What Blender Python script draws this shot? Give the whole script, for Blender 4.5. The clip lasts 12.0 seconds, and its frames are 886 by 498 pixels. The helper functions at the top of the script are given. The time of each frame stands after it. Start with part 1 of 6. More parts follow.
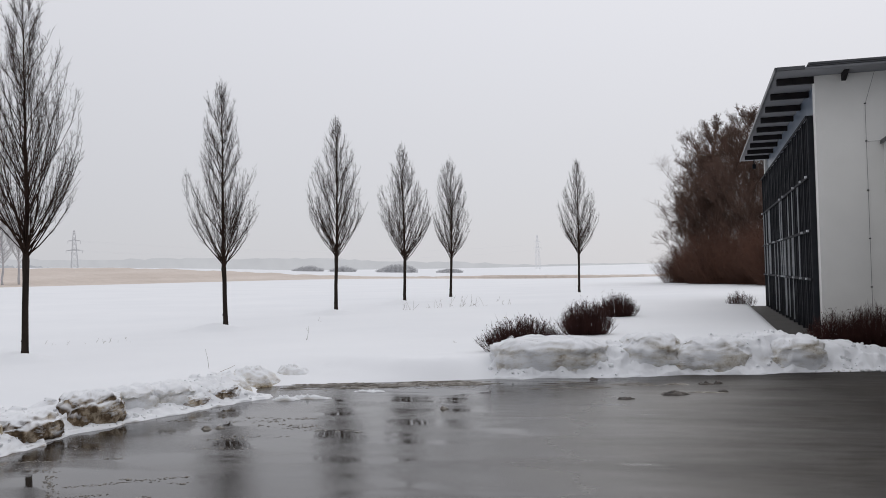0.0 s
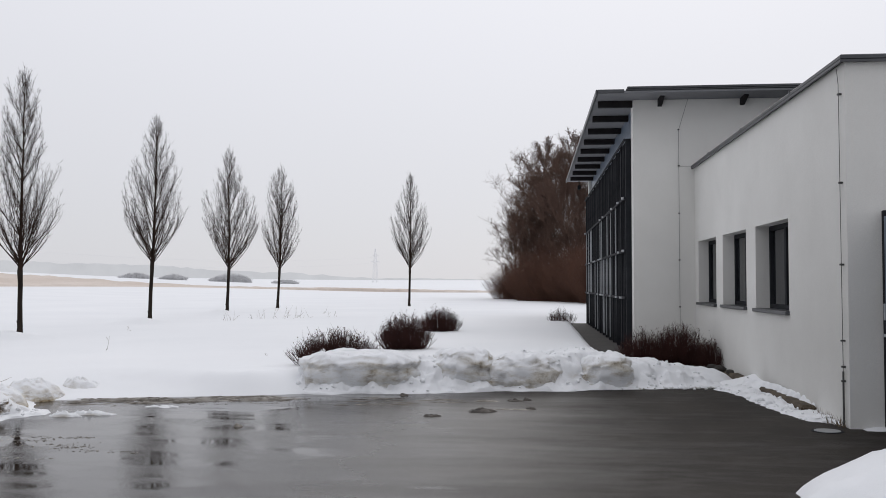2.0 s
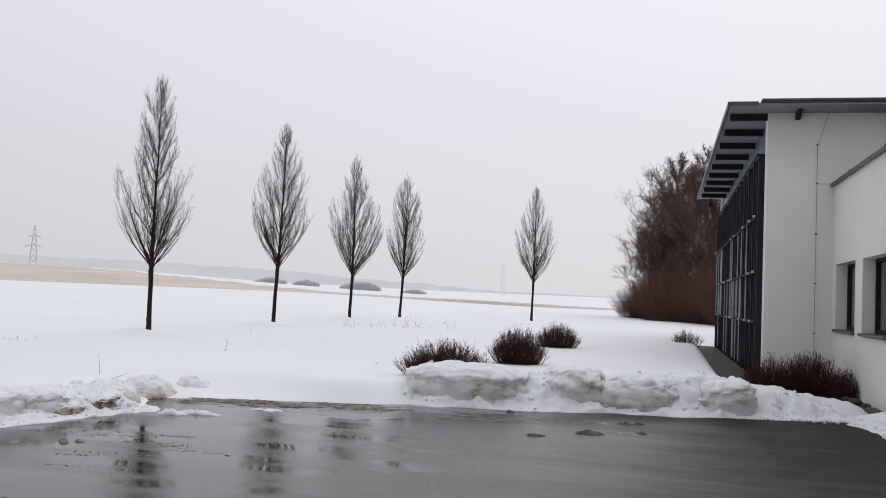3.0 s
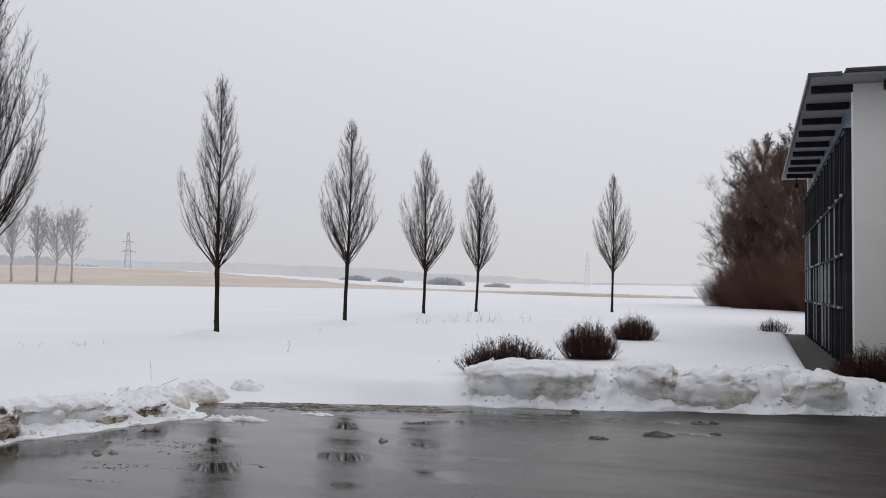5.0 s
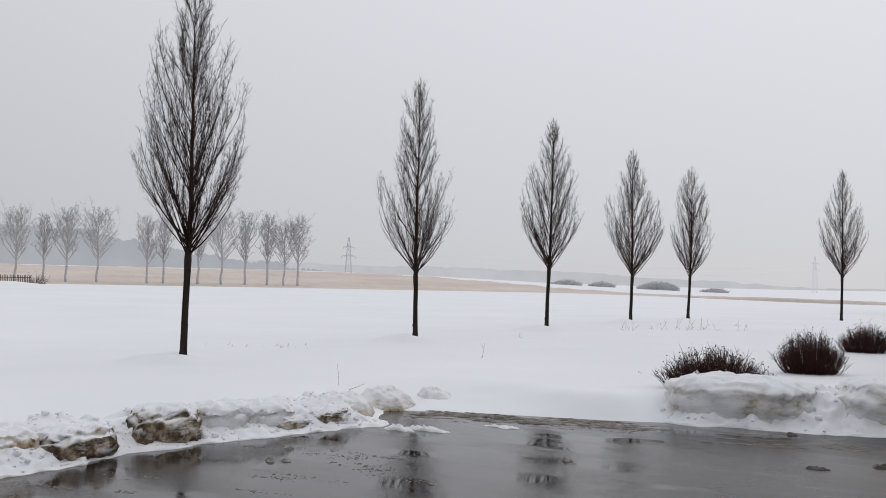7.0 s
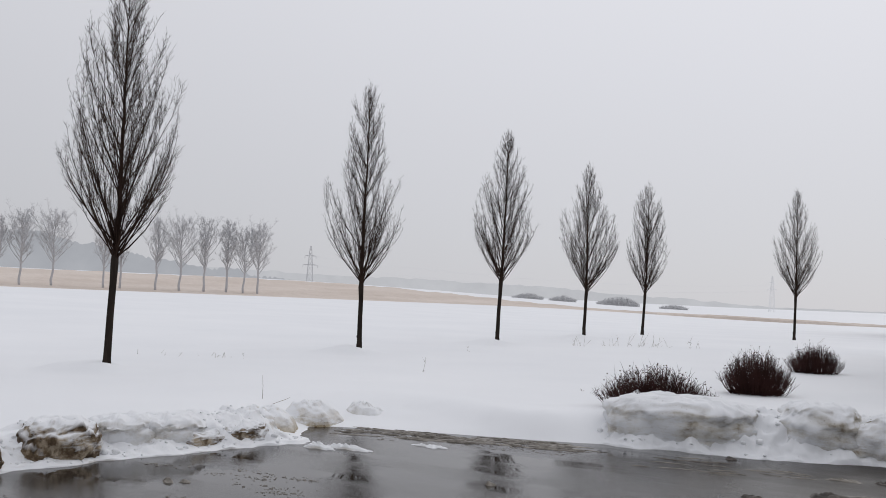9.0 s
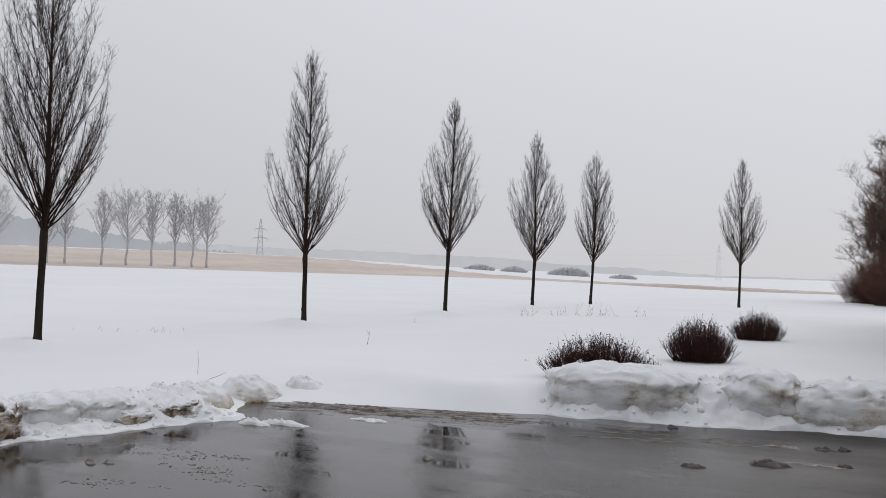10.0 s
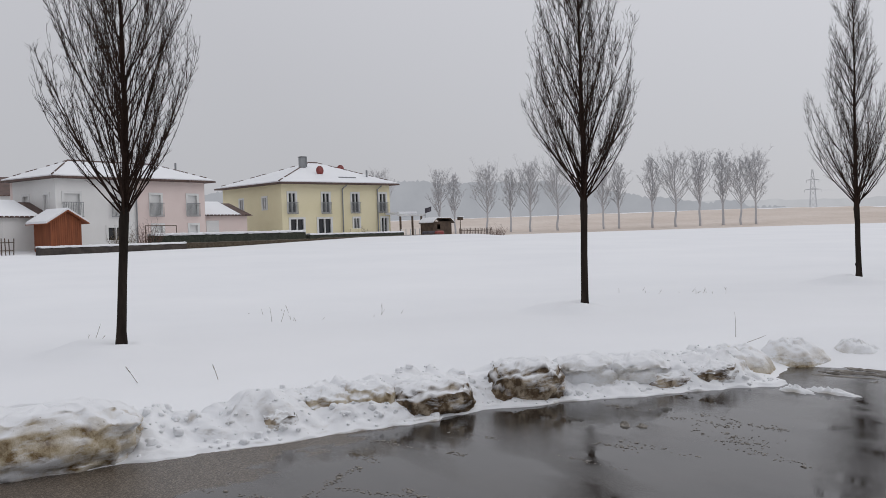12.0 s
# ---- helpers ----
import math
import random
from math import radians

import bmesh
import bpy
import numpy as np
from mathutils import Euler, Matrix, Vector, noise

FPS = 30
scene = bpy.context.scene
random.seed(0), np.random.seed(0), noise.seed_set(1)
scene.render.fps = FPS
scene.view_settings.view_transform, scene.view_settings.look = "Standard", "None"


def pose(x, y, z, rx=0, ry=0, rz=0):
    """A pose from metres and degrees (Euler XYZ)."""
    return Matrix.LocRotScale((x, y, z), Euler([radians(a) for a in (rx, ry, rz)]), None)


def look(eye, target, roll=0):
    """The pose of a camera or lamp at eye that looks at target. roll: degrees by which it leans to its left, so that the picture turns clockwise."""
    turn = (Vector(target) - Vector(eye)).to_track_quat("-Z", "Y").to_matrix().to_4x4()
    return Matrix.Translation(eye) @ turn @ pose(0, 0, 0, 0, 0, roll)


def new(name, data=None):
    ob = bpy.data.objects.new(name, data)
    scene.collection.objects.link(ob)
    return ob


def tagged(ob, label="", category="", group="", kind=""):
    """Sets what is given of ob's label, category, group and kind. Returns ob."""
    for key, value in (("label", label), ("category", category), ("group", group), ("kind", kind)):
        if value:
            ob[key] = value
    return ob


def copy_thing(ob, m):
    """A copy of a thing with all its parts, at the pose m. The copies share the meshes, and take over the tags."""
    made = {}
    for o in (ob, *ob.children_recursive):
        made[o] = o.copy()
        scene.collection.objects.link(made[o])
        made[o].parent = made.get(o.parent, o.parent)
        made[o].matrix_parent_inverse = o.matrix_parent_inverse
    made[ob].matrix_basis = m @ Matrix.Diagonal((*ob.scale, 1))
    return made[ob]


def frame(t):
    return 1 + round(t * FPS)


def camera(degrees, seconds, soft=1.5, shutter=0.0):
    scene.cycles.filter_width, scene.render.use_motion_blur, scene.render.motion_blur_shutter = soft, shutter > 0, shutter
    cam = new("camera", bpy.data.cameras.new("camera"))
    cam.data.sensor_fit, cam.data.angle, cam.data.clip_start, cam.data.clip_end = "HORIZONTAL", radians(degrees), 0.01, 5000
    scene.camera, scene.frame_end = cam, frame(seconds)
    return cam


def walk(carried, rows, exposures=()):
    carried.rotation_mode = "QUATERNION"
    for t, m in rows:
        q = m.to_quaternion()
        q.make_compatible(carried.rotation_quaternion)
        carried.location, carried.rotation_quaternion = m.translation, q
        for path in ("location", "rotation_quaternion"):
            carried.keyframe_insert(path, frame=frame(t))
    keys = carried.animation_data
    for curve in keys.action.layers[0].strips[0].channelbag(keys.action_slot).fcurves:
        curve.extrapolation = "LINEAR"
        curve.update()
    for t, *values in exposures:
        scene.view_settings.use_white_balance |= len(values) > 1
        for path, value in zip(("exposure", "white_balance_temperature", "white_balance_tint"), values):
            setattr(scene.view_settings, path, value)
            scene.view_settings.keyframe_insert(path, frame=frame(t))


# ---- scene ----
cam = camera(51.01, 12.0, soft=0.9)
PATH = [
    (0.0, pose(-0.000, 0.000, 1.619, 91.511, 1.487, 15.413)),
    (0.5, pose(0.066, 0.177, 1.606, 92.215, 0.324, 7.423)),
    (1.0, pose(0.194, 0.289, 1.596, 92.207, -2.476, 6.848)),
    (1.5, pose(0.236, 0.395, 1.606, 91.895, -1.139, 3.359)),
    (2.0, pose(0.264, 0.587, 1.584, 92.192, -0.043, 5.423)),
    (2.5, pose(0.332, 0.793, 1.590, 92.870, -0.134, 4.340)),
    (3.0, pose(0.453, 0.969, 1.575, 92.868, -2.286, 13.264)),
    (3.2, pose(0.441, 1.040, 1.597, 90.432, -1.180, 17.010)),
    (4.8, pose(0.619, 1.693, 1.606, 92.521, -0.407, 17.691)),
    (5.0, pose(0.651, 1.729, 1.600, 92.360, -0.700, 18.463)),
    (5.5, pose(0.648, 1.943, 1.571, 90.509, -0.520, 21.833)),
    (6.0, pose(0.611, 2.166, 1.582, 92.765, -0.502, 24.068)),
    (6.5, pose(0.584, 2.337, 1.587, 89.406, 0.594, 27.165)),
    (7.0, pose(0.618, 2.527, 1.613, 92.430, -1.015, 31.453)),
    (7.5, pose(0.738, 2.704, 1.640, 91.142, -1.495, 30.234)),
    (7.7, pose(0.671, 2.769, 1.612, 92.474, -2.743, 28.985)),
    (9.3, pose(0.657, 3.303, 1.619, 93.262, -2.093, 29.064)),
    (9.5, pose(0.680, 3.370, 1.598, 92.805, -2.776, 27.783)),
    (10.0, pose(0.665, 3.495, 1.608, 91.568, -1.639, 26.183)),
    (10.5, pose(0.587, 3.654, 1.604, 93.043, -1.886, 33.171)),
    (11.0, pose(0.568, 3.720, 1.598, 91.710, 0.121, 44.259)),
    (11.5, pose(0.622, 3.883, 1.611, 90.093, 1.859, 52.234)),
    (12.0, pose(0.604, 3.901, 1.620, 89.099, 1.858, 59.171)),
]
EXPOSURES = [(0.0, -0.02), (1.0, 0.0), (2.6, 0.13), (3.6, 0.0), (5.5, -0.06), (9.5, -0.08), (10.5, -0.10), (11.2, -0.10), (12.0, -0.16)]
walk(cam, PATH, EXPOSURES)

# ---- world and light: a thick winter overcast, with the sun somewhere behind it ----
SUN_AZ, SUN_EL = radians(12), radians(32)
TO_SUN = (math.sin(SUN_AZ) * math.cos(SUN_EL), math.cos(SUN_AZ) * math.cos(SUN_EL), math.sin(SUN_EL))
world = bpy.data.worlds.new("overcast_sky")
scene.world = world
world.use_nodes = True
wn, wl = world.node_tree.nodes, world.node_tree.links
wn.clear()
sky = wn.new("ShaderNodeTexSky")
sky.sky_type, sky.sun_disc = "NISHITA", False
sky.sun_elevation, sky.sun_rotation = SUN_EL, SUN_AZ
geo = wn.new("ShaderNodeTexCoord")
sep = wn.new("ShaderNodeSeparateXYZ")
wl.new(geo.outputs["Generated"], sep.inputs[0])
ramp = wn.new("ShaderNodeValToRGB")
ramp.color_ramp.elements[0].position, ramp.color_ramp.elements[0].color = 0.0, (0.62, 0.624, 0.66, 1)
ramp.color_ramp.elements[1].position, ramp.color_ramp.elements[1].color = 1.0, (1.02, 1.025, 1.08, 1)
e_mid = ramp.color_ramp.elements.new(0.25)
e_mid.color = (0.725, 0.73, 0.777, 1)
wl.new(sep.outputs["Z"], ramp.inputs[0])
glow = wn.new("ShaderNodeVectorMath")
glow.operation = "DOT_PRODUCT"
glow.inputs[1].default_value = TO_SUN
wl.new(geo.outputs["Generated"], glow.inputs[0])
lift = wn.new("ShaderNodeMapRange")
lift.inputs[1].default_value, lift.inputs[2].default_value = 0.2, 1.0
lift.inputs[3].default_value, lift.inputs[4].default_value = 0.87, 1.11
wl.new(glow.outputs["Value"], lift.inputs[0])
mul = wn.new("ShaderNodeVectorMath")
mul.operation = "SCALE"
wl.new(ramp.outputs[0], mul.inputs[0])
wl.new(lift.outputs[0], mul.inputs["Scale"])
bg_cloud = wn.new("ShaderNodeBackground")
bg_cloud.inputs[1].default_value = 1.0
wl.new(mul.outputs[0], bg_cloud.inputs[0])
bg_sky = wn.new("ShaderNodeBackground")
bg_sky.inputs[1].default_value = 0.05
wl.new(sky.outputs[0], bg_sky.inputs[0])
mixw = wn.new("ShaderNodeMixShader")
mixw.inputs[0].default_value = 0.94
wl.new(bg_sky.outputs[0], mixw.inputs[1])
wl.new(bg_cloud.outputs[0], mixw.inputs[2])
outw = wn.new("ShaderNodeOutputWorld")
wl.new(mixw.outputs[0], outw.inputs[0])

sun_data = bpy.data.lights.new("veiled_sun", "SUN")
sun_data.energy, sun_data.angle, sun_data.color = 0.5, radians(40), (1.0, 0.97, 0.93)
sun = new("veiled_sun", sun_data)
sun.matrix_basis = look(TO_SUN, (0, 0, 0))

# ---- materials ----
def nodes_of(name):
    m = bpy.data.materials.new(name)
    m.use_nodes = True
    t = m.node_tree
    return m, t.nodes, t.links, t.nodes["Principled BSDF"]


def add_noise(n, l, coord, scale, detail=4.0, rough=0.55, stretch=None):
    tex = n.new("ShaderNodeTexNoise")
    tex.inputs["Scale"].default_value, tex.inputs["Detail"].default_value = scale, detail
    tex.inputs["Roughness"].default_value = rough
    src = coord
    if stretch:
        mp = n.new("ShaderNodeMapping")
        mp.inputs["Scale"].default_value = stretch
        l.new(coord, mp.inputs[0])
        src = mp.outputs[0]
    l.new(src, tex.inputs["Vector"])
    return tex.outputs["Fac"]


def add_ramp(n, l, src, stops):
    r = n.new("ShaderNodeValToRGB")
    els = r.color_ramp.elements
    while len(els) < len(stops):
        els.new(0.5)
    for e, (p, c) in zip(els, stops):
        e.position = p
        e.color = (*c, 1) if not isinstance(c, (int, float)) else (c, c, c, 1)
    l.new(src, r.inputs[0])
    return r.outputs[0]


def add_mix(n, l, fac, a, b, mode="MIX"):
    m = n.new("ShaderNodeMix")
    m.data_type, m.blend_type = "RGBA", mode
    for sock, v in ((m.inputs[0], fac), (m.inputs[6], a), (m.inputs[7], b)):
        if isinstance(v, (int, float)):
            sock.default_value = v
        elif isinstance(v, tuple):
            sock.default_value = (*v, 1)
        else:
            l.new(v, sock)
    return m.outputs[2]


def add_bump(n, l, p, src, strength, distance):
    b = n.new("ShaderNodeBump")
    b.inputs["Strength"].default_value, b.inputs["Distance"].default_value = strength, distance
    l.new(src, b.inputs["Height"])
    l.new(b.outputs[0], p.inputs["Normal"])


def plain(name, lo, hi, scale=6.0, rough=0.7, metal=0.0, bump=0.2, bump_d=0.01, fine=60.0, stretch=None, spread=0.0, gloss=0.5):
    """A surface that varies between two colours at two scales."""
    m, n, l, p = nodes_of(name)
    co = n.new("ShaderNodeTexCoord").outputs["Object"]
    big = add_noise(n, l, co, scale, 5.0, 0.6, stretch)
    small = add_noise(n, l, co, fine, 3.0, 0.6, stretch)
    col = add_ramp(n, l, big, [(0.3, lo), (0.7, hi)])
    grain = add_ramp(n, l, small, [(0.25, 0.78), (0.75, 1.0)])
    out = add_mix(n, l, 0.7, col, grain, "MULTIPLY")
    if spread:
        info = n.new("ShaderNodeObjectInfo")
        shade = add_ramp(n, l, info.outputs["Random"], [(0.0, 1.0 - spread), (1.0, 1.0)])
        out = add_mix(n, l, 1.0, out, shade, "MULTIPLY")
    l.new(out, p.inputs["Base Color"])
    p.inputs["Roughness"].default_value, p.inputs["Metallic"].default_value = rough, metal
    p.inputs["Specular IOR Level"].default_value = gloss
    if bump:
        add_bump(n, l, p, small, bump, bump_d)
    return m


def snow_material(name, dirt, grimes=((0.13, 0.085, 0.045), (0.36, 0.285, 0.19), (0.60, 0.545, 0.45)), lo=0.40, hi=0.60):
    """Old snow; dirt: how much road grime shows on the steep cut faces."""
    m, n, l, p = nodes_of(name)
    co = n.new("ShaderNodeTexCoord").outputs["Object"]
    big = add_noise(n, l, co, 0.22, 4.0)
    mid = add_noise(n, l, co, 7.0, 5.0, 0.65)
    fine = add_noise(n, l, co, 90.0, 3.0, 0.7)
    col = add_ramp(n, l, big, [(0.3, (0.755, 0.768, 0.79)), (0.7, (0.80, 0.81, 0.828))])
    if dirt:
        gn = n.new("ShaderNodeNewGeometry")
        sx = n.new("ShaderNodeSeparateXYZ")
        l.new(gn.outputs["Normal"], sx.inputs[0])
        steep = add_ramp(n, l, sx.outputs["Z"], [(0.30, 1.0), (0.80, 0.0)])
        patch = add_noise(n, l, co, 2.1, 5.0, 0.7, (0.8, 0.8, 2.2))
        where = add_ramp(n, l, patch, [(lo, 0.0), (hi, 1.0)])
        amount = add_mix(n, l, 1.0, steep, where, "MULTIPLY")
        grime = add_ramp(n, l, mid, [(0.36, grimes[0]), (0.48, grimes[1]), (0.62, grimes[2])])
        part_of = add_mix(n, l, 1.0, amount, (dirt, dirt, dirt), "MULTIPLY")
        col = add_mix(n, l, part_of, col, grime)
        speck = add_ramp(n, l, add_noise(n, l, co, 38.0, 2.0, 0.5), [(0.68, 0.0), (0.74, 0.55)])
        specks = add_mix(n, l, 1.0, speck, where, "MULTIPLY")
        col = add_mix(n, l, specks, col, (0.20, 0.16, 0.11))
    l.new(col, p.inputs["Base Color"])
    p.inputs["Roughness"].default_value = 0.75
    p.inputs["Specular IOR Level"].default_value = 0.25
    hh = n.new("ShaderNodeMath")
    hh.operation = "ADD"
    l.new(fine, hh.inputs[0])
    l.new(mid, hh.inputs[1])
    add_bump(n, l, p, hh.outputs[0], 0.35 if dirt else 0.12, 0.02)
    return m


def asphalt_material():
    """Wet asphalt: thin water film in long shallow bands, drier rough streaks between."""
    m, n, l, p = nodes_of("wet_asphalt")
    co = n.new("ShaderNodeTexCoord").outputs["Object"]
    grit = add_noise(n, l, co, 62.0, 5.0, 0.8)
    blot = add_noise(n, l, co, 1.1, 5.0, 0.6)
    band = add_noise(n, l, co, 0.55, 4.0, 0.55, (0.35, 2.2, 1.0))
    left = n.new("ShaderNodeSeparateXYZ")
    l.new(co, left.inputs[0])
    base = add_ramp(n, l, blot, [(0.3, (0.028, 0.023, 0.020)), (0.7, (0.052, 0.044, 0.037))])
    across = n.new("ShaderNodeMath")
    across.operation = "MULTIPLY_ADD"
    across.inputs[1].default_value = 0.53
    l.new(left.outputs["Y"], across.inputs[0])
    l.new(left.outputs["X"], across.inputs[2])
    verge = n.new("ShaderNodeMapRange")
    verge.inputs[1].default_value, verge.inputs[2].default_value = -1.7, -3.1
    l.new(across.outputs[0], verge.inputs[0])
    ragged = add_noise(n, l, co, 1.5, 5.0, 0.6)
    silt = add_ramp(n, l, add_mix(n, l, 0.55, verge.outputs[0], ragged), [(0.50, 0.0), (0.54, 1.0)])
    grains = n.new("ShaderNodeTexVoronoi")
    grains.inputs["Scale"].default_value = 58.0
    l.new(co, grains.inputs["Vector"])
    fleck = add_ramp(n, l, grains.outputs["Distance"], [(0.15, (0.24, 0.205, 0.165)), (0.42, (0.105, 0.083, 0.062)), (0.7, (0.055, 0.042, 0.031))])
    base = add_mix(n, l, 0.9, base, add_ramp(n, l, grit, [(0.34, 0.30), (0.66, 1.0)]), "MULTIPLY")
    base = add_mix(n, l, silt, base, fleck)
    l.new(base, p.inputs["Base Color"])
    pool = add_noise(n, l, co, 1.0, 4.0, 0.55, (0.7, 2.0, 1.0))
    drain_to = n.new("ShaderNodeMapRange")
    drain_to.inputs[1].default_value, drain_to.inputs[2].default_value = -3.0, 1.9
    l.new(left.outputs["X"], drain_to.inputs[0])
    dry = add_mix(n, l, 0.35, drain_to.outputs[0], band)
    damp = add_ramp(n, l, dry, [(0.12, 0.13), (0.45, 0.30), (0.75, 0.55)])
    low = n.new("ShaderNodeMath")
    low.operation = "SUBTRACT"
    l.new(pool, low.inputs[0])
    slope = n.new("ShaderNodeMath")
    slope.operation = "MULTIPLY"
    slope.inputs[1].default_value = 0.36
    l.new(drain_to.outputs[0], slope.inputs[0])
    l.new(slope.outputs[0], low.inputs[1])
    pool = low.outputs[0]
    wet = add_ramp(n, l, pool, [(0.46, 1.0), (0.60, 0.2)])
    l.new(add_mix(n, l, silt, add_mix(n, l, 1.0, damp, wet, "MULTIPLY"), (0.36, 0.36, 0.36)), p.inputs["Roughness"])
    mottle = add_noise(n, l, co, 3.2, 5.0, 0.65, (0.6, 1.6, 1.0))
    gloss = add_ramp(n, l, add_mix(n, l, 0.35, dry, mottle), [(0.15, 0.50), (0.45, 0.29), (0.72, 0.05)])
    l.new(add_mix(n, l, silt, gloss, (0.45, 0.45, 0.45)), p.inputs["Specular IOR Level"])
    film = add_mix(n, l, silt, add_mix(n, l, 1.0, add_ramp(n, l, pool, [(0.44, 1.0), (0.60, 0.02)]), add_ramp(n, l, dry, [(0.15, 0.10), (0.6, 0.9)]), "MULTIPLY"), (0.9, 0.9, 0.9))
    b = n.new("ShaderNodeBump")
    b.inputs["Distance"].default_value = 0.004
    l.new(film, b.inputs["Strength"])
    l.new(grit, b.inputs["Height"])
    l.new(b.outputs[0], p.inputs["Normal"])
    return m


def glass_material(name, tint, rough=0.05):
    m, n, l, p = nodes_of(name)
    co = n.new("ShaderNodeTexCoord").outputs["Object"]
    var = add_noise(n, l, co, 1.3, 2.0)
    l.new(add_ramp(n, l, var, [(0.3, tuple(c * 0.7 for c in tint)), (0.7, tint)]), p.inputs["Base Color"])
    p.inputs["Roughness"].default_value = rough
    return m


def hazed_glow_material(name, low, high):
    """Woods and hills at the edge of sight, mist painted in as pale glow."""
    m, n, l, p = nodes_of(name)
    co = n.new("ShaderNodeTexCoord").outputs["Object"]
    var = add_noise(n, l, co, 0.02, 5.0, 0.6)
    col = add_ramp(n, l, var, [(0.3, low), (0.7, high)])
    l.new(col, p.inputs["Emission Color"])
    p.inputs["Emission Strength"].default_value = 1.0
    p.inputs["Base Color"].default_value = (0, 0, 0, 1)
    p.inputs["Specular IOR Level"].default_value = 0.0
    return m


SNOW = snow_material("field_snow", 0.0)
BANK = snow_material("ploughed_snow", 0.95, ((0.27, 0.22, 0.155), (0.50, 0.46, 0.385), (0.64, 0.615, 0.56)), 0.42, 0.62)
TAN_BANK = snow_material("stained_ploughed_snow", 1.0, ((0.16, 0.105, 0.05), (0.40, 0.33, 0.22), (0.58, 0.52, 0.42)), 0.40, 0.54)
BROWN_BANK = snow_material("muddy_ploughed_snow", 1.0, ((0.045, 0.030, 0.018), (0.12, 0.082, 0.048), (0.42, 0.35, 0.26)), 0.37, 0.48)
ROOF_SNOW = snow_material("roof_snow", 0.0)
SHOVELLED = snow_material("shovelled_snow", 0.5, ((0.30, 0.25, 0.19), (0.50, 0.46, 0.39), (0.66, 0.63, 0.57)), 0.56, 0.72)
SOILED = snow_material("soiled_loose_snow", 0.95, ((0.06, 0.042, 0.026), (0.22, 0.165, 0.105), (0.50, 0.44, 0.35)), 0.49, 0.58)
ASPHALT = asphalt_material()
SLUSH = plain("grey_slush", (0.095, 0.08, 0.064), (0.27, 0.245, 0.21), 9.0, 0.35, 0, 0.5, 0.01, 70.0)
GRIT_SLUSH = plain("brown_granular_slush", (0.045, 0.034, 0.025), (0.135, 0.108, 0.082), 30.0, 0.45, 0, 0.7, 0.012, 60.0)
MUD = plain("muddy_ice", (0.025, 0.021, 0.018), (0.12, 0.10, 0.085), 14.0, 0.5, 0, 0.5, 0.01, 70.0)
BARK = plain("hornbeam_bark", (0.014, 0.011, 0.009), (0.042, 0.032, 0.026), 5.0, 0.95, 0, 0.5, 0.01, 40.0, (1, 1, 0.25), 0.0, 0.1)
TWIG = plain("hornbeam_twigs", (0.016, 0.009, 0.007), (0.044, 0.027, 0.020), 3.0, 0.95, 0, 0, gloss=0.1)
STEM = plain("shrub_stems", (0.026, 0.011, 0.010), (0.070, 0.030, 0.026), 4.0, 0.9, 0, 0, gloss=0.1)
SEED = plain("seed_heads", (0.05, 0.03, 0.025), (0.12, 0.08, 0.065), 9.0, 0.9, 0, 0)
WOOD_BARK = plain("grove_bark", (0.085, 0.048, 0.036), (0.17, 0.104, 0.078), 0.8, 0.9, 0, 0)
RUST = plain("thicket_stems", (0.062, 0.028, 0.018), (0.135, 0.060, 0.036), 0.6, 0.9, 0, 0)
# far bark and scrub painted pale to show the haze over distance
HAZED_BARK = plain("haze_tinted_bark", (0.49, 0.495, 0.52), (0.61, 0.615, 0.635), 0.3, 0.9, 0, 0)
HAZED_SCRUB = plain("haze_tinted_scrub", (0.64, 0.64, 0.655), (0.73, 0.73, 0.74), 0.3, 0.9, 0, 0)
# lattice steel lightened towards the sky's grey, the mist put into its colour
PYLON = plain("haze_tinted_galvanised_steel", (0.52, 0.525, 0.54), (0.62, 0.625, 0.64), 0.3, 0.6, 0, 0)
PALE_PYLON = plain("haze_whitened_galvanised_steel", (0.82, 0.825, 0.84), (0.88, 0.885, 0.90), 0.3, 0.6, 0, 0)
PLASTER = plain("white_plaster", (0.69, 0.685, 0.66), (0.77, 0.765, 0.74), 0.7, 0.9, 0, 0.15, 0.004, 110.0)
COPING = plain("dark_zinc", (0.045, 0.047, 0.052), (0.085, 0.088, 0.095), 2.0, 0.45, 0.3, 0.1, 0.003)
STEEL = plain("anthracite_steel", (0.012, 0.013, 0.016), (0.027, 0.029, 0.034), 2.0, 0.8, 0.0, 0.1, 0.003, gloss=0.15)
BRIGHT = plain("galvanised_strip", (0.42, 0.44, 0.47), (0.62, 0.64, 0.66), 3.0, 0.4, 0.6, 0.1, 0.003)
SOFFIT = plain("grey_soffit_board", (0.19, 0.195, 0.21), (0.25, 0.255, 0.27), 1.5, 0.7, 0, 0.1, 0.004, 40.0)
RAFTER = plain("dark_rafter", (0.012, 0.011, 0.012), (0.028, 0.026, 0.028), 3.0, 0.85, 0, 0.2, 0.004, 50.0, gloss=0.15)
PANEL = plain("blue_grey_panel", (0.11, 0.145, 0.20), (0.19, 0.23, 0.29), 1.1, 0.35, 0, 0)
DARK_GLASS = glass_material("dark_glass", (0.020, 0.022, 0.026))
CABLE = plain("conductor_wire", (0.05, 0.05, 0.05), (0.10, 0.10, 0.10), 8.0, 0.5, 0.5, 0)
BOARD = plain("blue_grey_boards", (0.155, 0.19, 0.245), (0.25, 0.29, 0.345), 2.2, 0.75, 0, 0.3, 0.004, 26.0, (5.0, 5.0, 0.35), 0.14)
